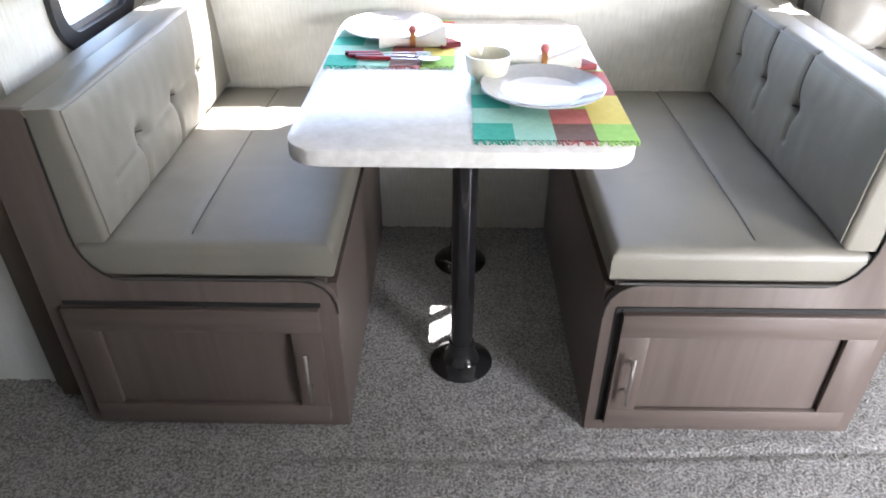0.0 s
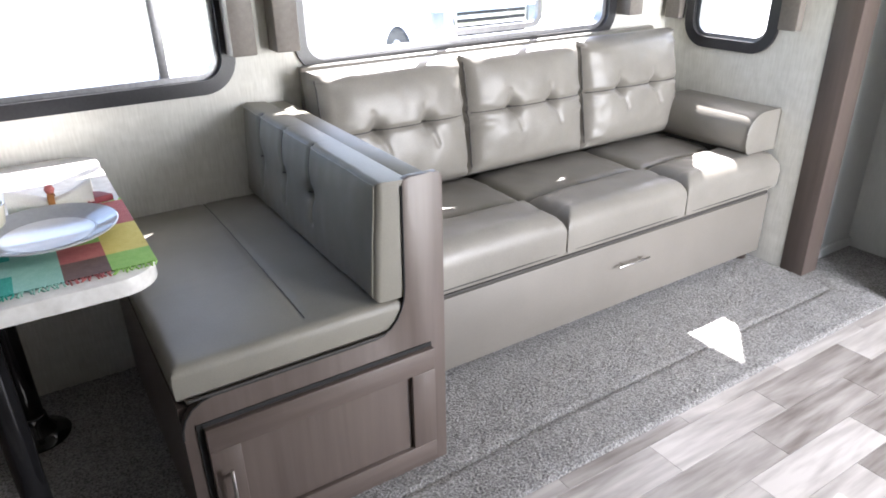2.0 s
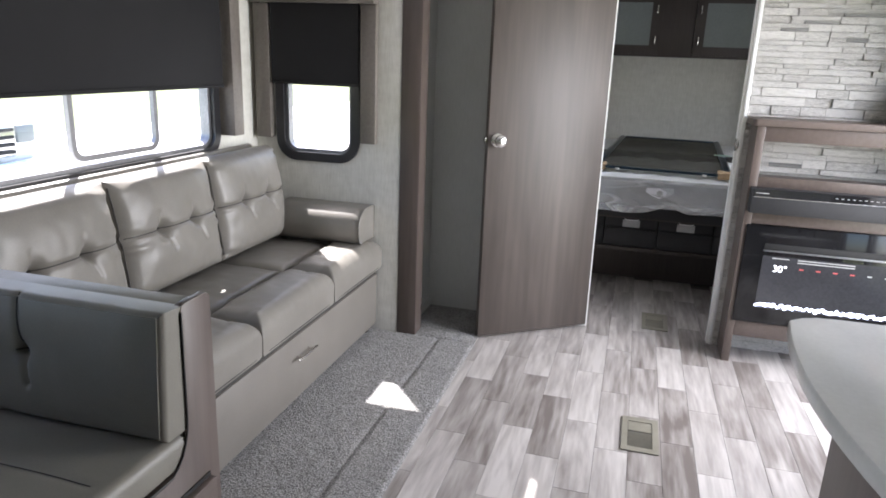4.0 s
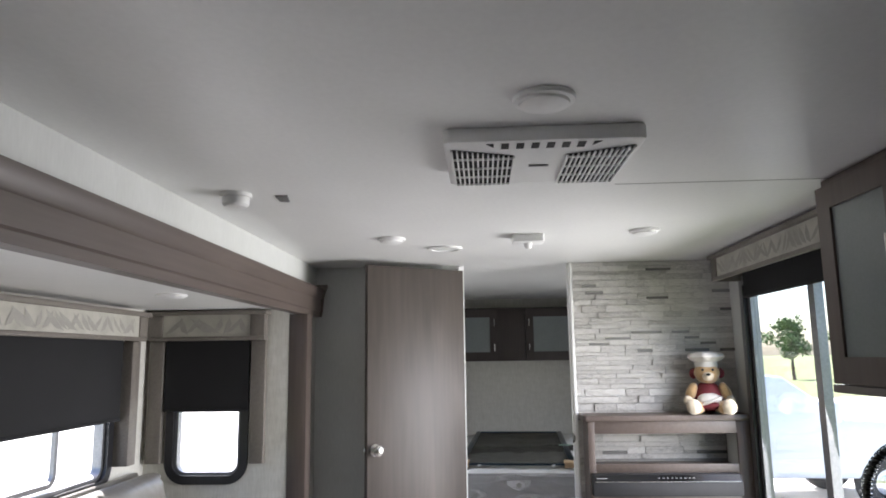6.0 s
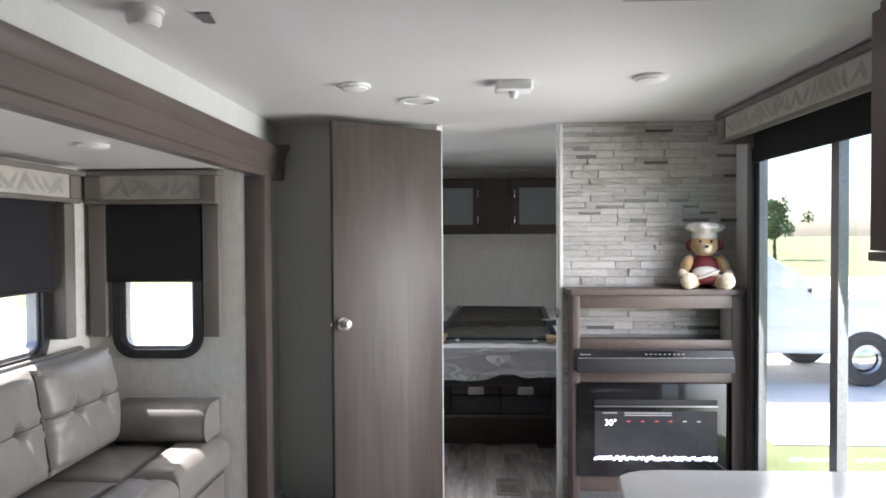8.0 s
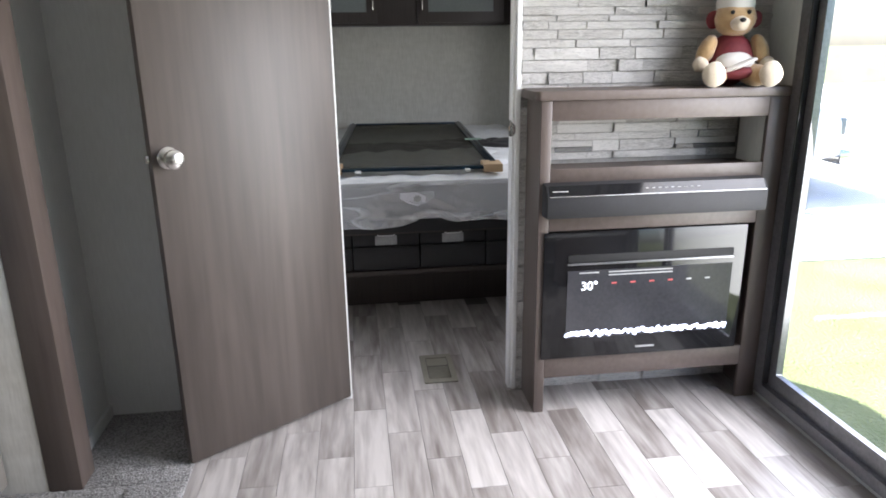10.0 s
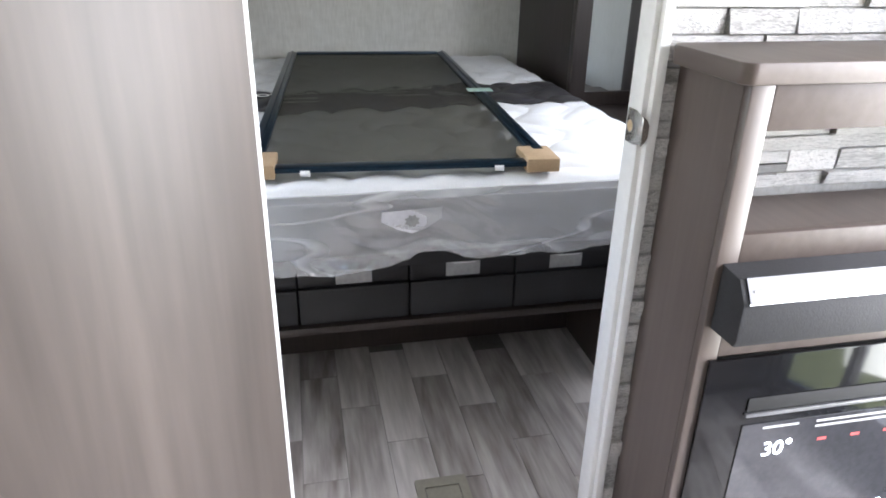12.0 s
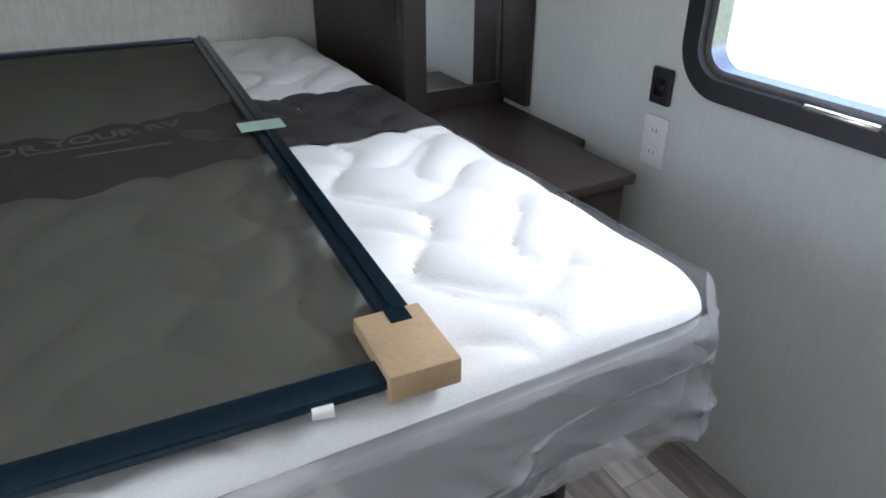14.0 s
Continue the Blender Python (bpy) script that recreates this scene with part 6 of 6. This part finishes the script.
# ---- carpet: piled sheet over the slide-out floor and its apron ----
def carpet_sheet():
    step = 0.009
    xs, ys = np.arange(-0.46, 3.435 + step / 2, step), np.arange(1.13, 2.275 + step / 2, step)
    gx, gy = np.meshgrid(xs, ys)
    rng = np.random.default_rng(4)
    h = 0.0085 + 0.0035 * rng.random(gx.shape)
    line = 1.262 + 0.05 * np.clip((gx - 0.9) / 1.1, 0, 1)
    bend = np.abs(np.hypot(gx + 0.16, gy - 1.41) - 0.152)
    off = np.where(gx > -0.16, np.abs(gy - line), np.where(gy < 1.41, bend, np.abs(gx + 0.312)))
    h -= 0.007 * np.exp(-(off / 0.0075) ** 2) * (gy < 1.5)
    h = np.where(gy < 1.134, 0.001, h)
    v = np.stack([gx + rng.uniform(-.003, .003, gx.shape), gy + rng.uniform(-.003, .003, gx.shape) * (gy > 1.134), h], -1).reshape(-1, 3)
    ny, nx = gx.shape
    i = np.arange((ny - 1) * nx).reshape(ny - 1, nx)[:, :-1].ravel()
    i = i[~((gx.ravel()[i] < -0.215) & (gy.ravel()[i] > 1.49))]
    faces = np.stack([i, i + 1, i + nx + 1, i + nx], -1)
    me = bpy.data.meshes.new("carpet")
    me.from_pydata(v.tolist(), [], faces.tolist())
    me.materials.append(M["carpet"])
    me.polygons.foreach_set("use_smooth", [True] * len(me.polygons))
    return me


tagged(new("carpet", carpet_sheet()), "grey speckled cut-pile carpet with a stitched seam near its edge", "carpet", kind="structure")
structure("carpet_strip", box(3.4405, PX + 0.003, 1.13, LW - 0.001, 0.0, 0.009, 0.003), "carpet", "grey speckled carpet behind the open door", "carpet")

# ---- outdoors ----
GZ = -0.75
structure("ground", box(-400, 400, -400, 400, GZ - 0.2, GZ), "grass", "dry yellowish mown grass round the trailer", "ground")
structure("gravel_lot", prism([(-14, 2.9), (30, 2.9), (30, 14), (-14, 14)], "z", GZ, GZ + 0.012), "gravel", "pale gravel parking row", "ground")
structure("gravel_lane", prism([(6.9, -30), (34, -30), (34, -2.6), (7.3, -2.6)], "z", GZ, GZ + 0.012), "gravel", "pale gravel lot beyond the strip of grass", "ground")


def pickup(at, turn, label):
    """A white pickup; its nose points to -y before the turn."""
    t = thing("pickup_truck", label, "truck", (*at, GZ), "parked trucks")
    t.rotation_euler = (0, 0, radians(turn))
    side = [(-2.75, 0.55), (-2.72, 1.0), (-2.6, 1.18), (-1.3, 1.27), (-0.55, 1.85), (0.1, 1.93), (1.1, 1.9), (1.25, 1.3), (2.85, 1.28), (2.88, 0.6), (2.2, 0.5), (-2.2, 0.45)]
    bm = prism(side, "x", -0.95, 0.95, bevel=0.05)
    for v in bm.verts:
        if v.co.z > 1.3:
            v.co.x *= 0.84
    part("body", bm, "car_white", t, local=True)
    bm = prism([(-1.2, 1.3), (-0.55, 1.78), (1.02, 1.82), (1.1, 1.32)], "x", -0.90, 0.90)
    for v in bm.verts:
        if v.co.z > 1.5:
            v.co.x *= 0.87
    part("side_glass", bm, "car_glass", t, "dark side windows", local=True)
    part("windscreen", turned(box(-0.72, 0.72, -0.012, 0.012, 0, 0.78, 0.005), Matrix.Translation((0, -1.3, 1.27)) @ Matrix.Rotation(radians(-52), 4, "X")), "car_glass", t, local=True)
    gr = part("grille", box(-0.62, 0.62, -2.79, -2.74, 0.66, 1.08, 0.02), "grille", t, "chrome front grille", local=True)
    for k in range(4):
        part("grille_bar", box(-0.58, 0.58, -2.815, -2.785, 0.70 + k * 0.095, 0.745 + k * 0.095, 0.006), "dark", gr, local=True)
    part("bumper", box(-0.97, 0.97, -2.9, -2.72, 0.42, 0.62, 0.04), "grille", t, "chrome bumper", local=True)
    for s in (-1, 1):
        part("headlight", box(s * 0.8 - 0.14, s * 0.8 + 0.14, -2.78, -2.6, 0.82, 1.06, 0.03), "frost", t, local=True)
        mir = part("mirror", box(s * 1.15 - 0.09, s * 1.15 + 0.09, -1.12, -1.0, 1.25, 1.52, 0.03), "car_white", t, "tall white side mirror", local=True)
        part("mirror_arm", tube((s * 0.9, -1.05, 1.35), (s * 1.1, -1.05, 1.38), 0.03, n=10), "tyre", mir, local=True)
        for y in (-1.8, 1.85):
            wh = part("wheel", turned(revolve([(0.2, -0.12), (0.36, -0.12), (0.4, -0.07), (0.4, 0.07), (0.36, 0.12), (0.2, 0.12)], (0, 0, 0), 32), Matrix.Translation((s * 0.86, y, 0.4)) @ Matrix.Rotation(radians(90), 4, "Y")), "tyre", t, local=True)
            part("rim", turned(revolve([(0, 0.1 * s), (0.08, 0.11 * s), (0.2, 0.06 * s), (0.23, 0.11 * s), (0.23, -0.1 * s), (0, -0.1 * s)], (0, 0, 0), 24), Matrix.Translation((s * 0.86, y, 0.4)) @ Matrix.Rotation(radians(90), 4, "Y")), "grille", wh, local=True)


pickup((6.85, 11.0), 0, "white pickup truck with a chrome grille parked on gravel")
pickup((10.9, -3.2), 0, "white pickup truck parked beyond the glass door")


def tree(x, y, h, seed):
    rnd = random.Random(seed)
    t = thing("tree", "leafy green tree standing in the grass", "tree", (x, y, GZ), "trees")
    bm = sweep([(0, 0, 0), (0.05, 0.03, h * 0.2), (-0.05, 0.06, h * 0.42), (0.04, 0, h * 0.7)], 0.16, 10)
    for v in bm.verts:
        k = 1 - 0.75 * v.co.z / h
        v.co.x *= k
        v.co.y *= k
    for k in range(7):
        a, z = rnd.uniform(0, 6.3), h * rnd.uniform(0.3, 0.6)
        e = Vector((math.cos(a), math.sin(a), 0.8)) * h * 0.2
        sweep([(0, 0, z), Vector((0, 0, z)) + e * 0.5, Vector((0, 0, z)) + e], 0.045, 6, bm)
    part("trunk", bm, "bark", t, local=True)
    verts, faces = [], []
    clumps = [(Vector((rnd.gauss(0, h * 0.15), rnd.gauss(0, h * 0.15), h * rnd.uniform(0.38, 0.97))), h * rnd.uniform(0.07, 0.14)) for _ in range(34)]
    for c, r in clumps:
        for _ in range(70):
            d = Vector((rnd.gauss(0, 1), rnd.gauss(0, 1), rnd.gauss(0, 0.8))).normalized() * r * rnd.random() ** 0.4
            p = c + d
            a, b = Vector((rnd.gauss(0, 1), rnd.gauss(0, 1), rnd.gauss(0, 1))).normalized() * 0.16, Vector((rnd.gauss(0, 1), rnd.gauss(0, 1), rnd.gauss(0, 1))).normalized() * 0.09
            n = len(verts)
            verts += [p - a, p + b, p + a, p - b]
            faces.append((n, n + 1, n + 2, n + 3))
    me = bpy.data.meshes.new("crown")
    me.from_pydata([tuple(v) for v in verts], [], faces)
    me.materials.append(M["leaf"])
    ob = new("crown", me)
    ob.parent = t


for k, (x, y, h) in enumerate(((48, -13, 4.2), (56, -24, 5), (64, -14, 5), (38, -36, 5), (14, -40, 6), (4, -42, 7))):
    tree(x, y, h, 20 + k)

# ---- stacked stone, piece by piece ----
def stone_mesh(seed, kind="stone"):
    rnd = random.Random(seed)
    bm = box(-0.5, 0.5, -0.5, 0.5, -0.5, 0.5)
    for v in bm.verts:
        if v.co.x < 0:
            v.co.x += rnd.uniform(0, 0.6)
            v.co.y *= 0.985
            v.co.z *= 0.93
    return finish("stone", bm, kind, 0)


stone_shapes = [stone_mesh(20 + k) for k in range(9)]
dark_shapes = [stone_mesh(9 + k, "stone_dark") for k in range(2)]
stone_wall = bpy.data.objects["wall_partition_stone"]
rnd = random.Random(12)
zones = [(0.0, 0.132, RW, 0.002), (0.132, 1.105, -0.05, 0.002), (0.885, 1.045, -0.80, -0.05), (1.105, CEIL - 0.002, RW, 0.002)]
for z0, z1, y0, y1 in zones:
    z = z0
    while z < z1 - 0.012:
        h = min(rnd.choice((0.02, 0.026, 0.032, 0.04)), z1 - z)
        y = y0
        while y < y1 - 0.002:
            w = min(rnd.uniform(0.08, 0.25), y1 - y)
            if y1 - y - w < 0.04:
                w = y1 - y
            split = h > 0.03 and w > 0.12 and rnd.random() < 0.2
            cut = h * 0.42 if split else 0.0
            layers = [(y, w, z + cut, h - cut, stone_shapes)]
            if split:
                w1 = w * rnd.uniform(0.45, 0.75)
                layers += [(y, w1, z, cut, dark_shapes), (y + w1, w - w1, z, cut, stone_shapes)]
            for py, pw, pz, ph, shapes in layers:
                deep = rnd.choice((0.006, 0.009, 0.013, 0.018)) + rnd.uniform(0, 0.004)
                ob = new("stone", rnd.choice(shapes))
                ob.parent = stone_wall
                ob.location = (PX - deep / 2, py + pw / 2, pz + ph / 2)
                ob.scale = (deep, pw - 0.0009, ph - 0.0006)
            y += w
        z += h

# ---- vinyl planks, piece by piece ----
PW, PL = 0.116, 0.46
bm = box(-PL / 2 + 0.0006, PL / 2 - 0.0006, -PW / 2 + 0.0006, PW / 2 - 0.0006, -0.0035, 0.0, 0.0004, 1)
plank_mesh = finish("plank", bm, "plank", 0)
floor_ob = bpy.data.objects["floor"]
rnd = random.Random(9)
count = 0
rest = bmesh.new()
j = 0
y = RW + PW / 2
while y - PW / 2 < LW:
    off = (j * 0.37 % 1.0) * PL
    x = BACK + off
    while x + PL / 2 <= HX:
        in_bed = x > PX
        if (in_bed and x < 5.2) or (not in_bed and y < 1.16 and x > 0.2) or (not in_bed and x > 3.5):
            if not (in_bed and x > 5.0 and -0.3 < y < 0.9):
                ob = new("plank", plank_mesh)
                ob.parent = floor_ob
                ob.location = (x, y, 0.0)
                count += 1
        elif y < 1.16:
            box(x - PL / 2 + 0.0006, x + PL / 2 - 0.0006, y - PW / 2 + 0.0006, y + PW / 2 - 0.0006, -0.0035, 0, bm=rest)
        x += PL
    y += PW
    j += 1
rest_ob = new("plank_field", finish("plank_field", rest, "plank", 0))
rest_ob.parent = floor_ob
tagged(rest_ob, kind="stuff")
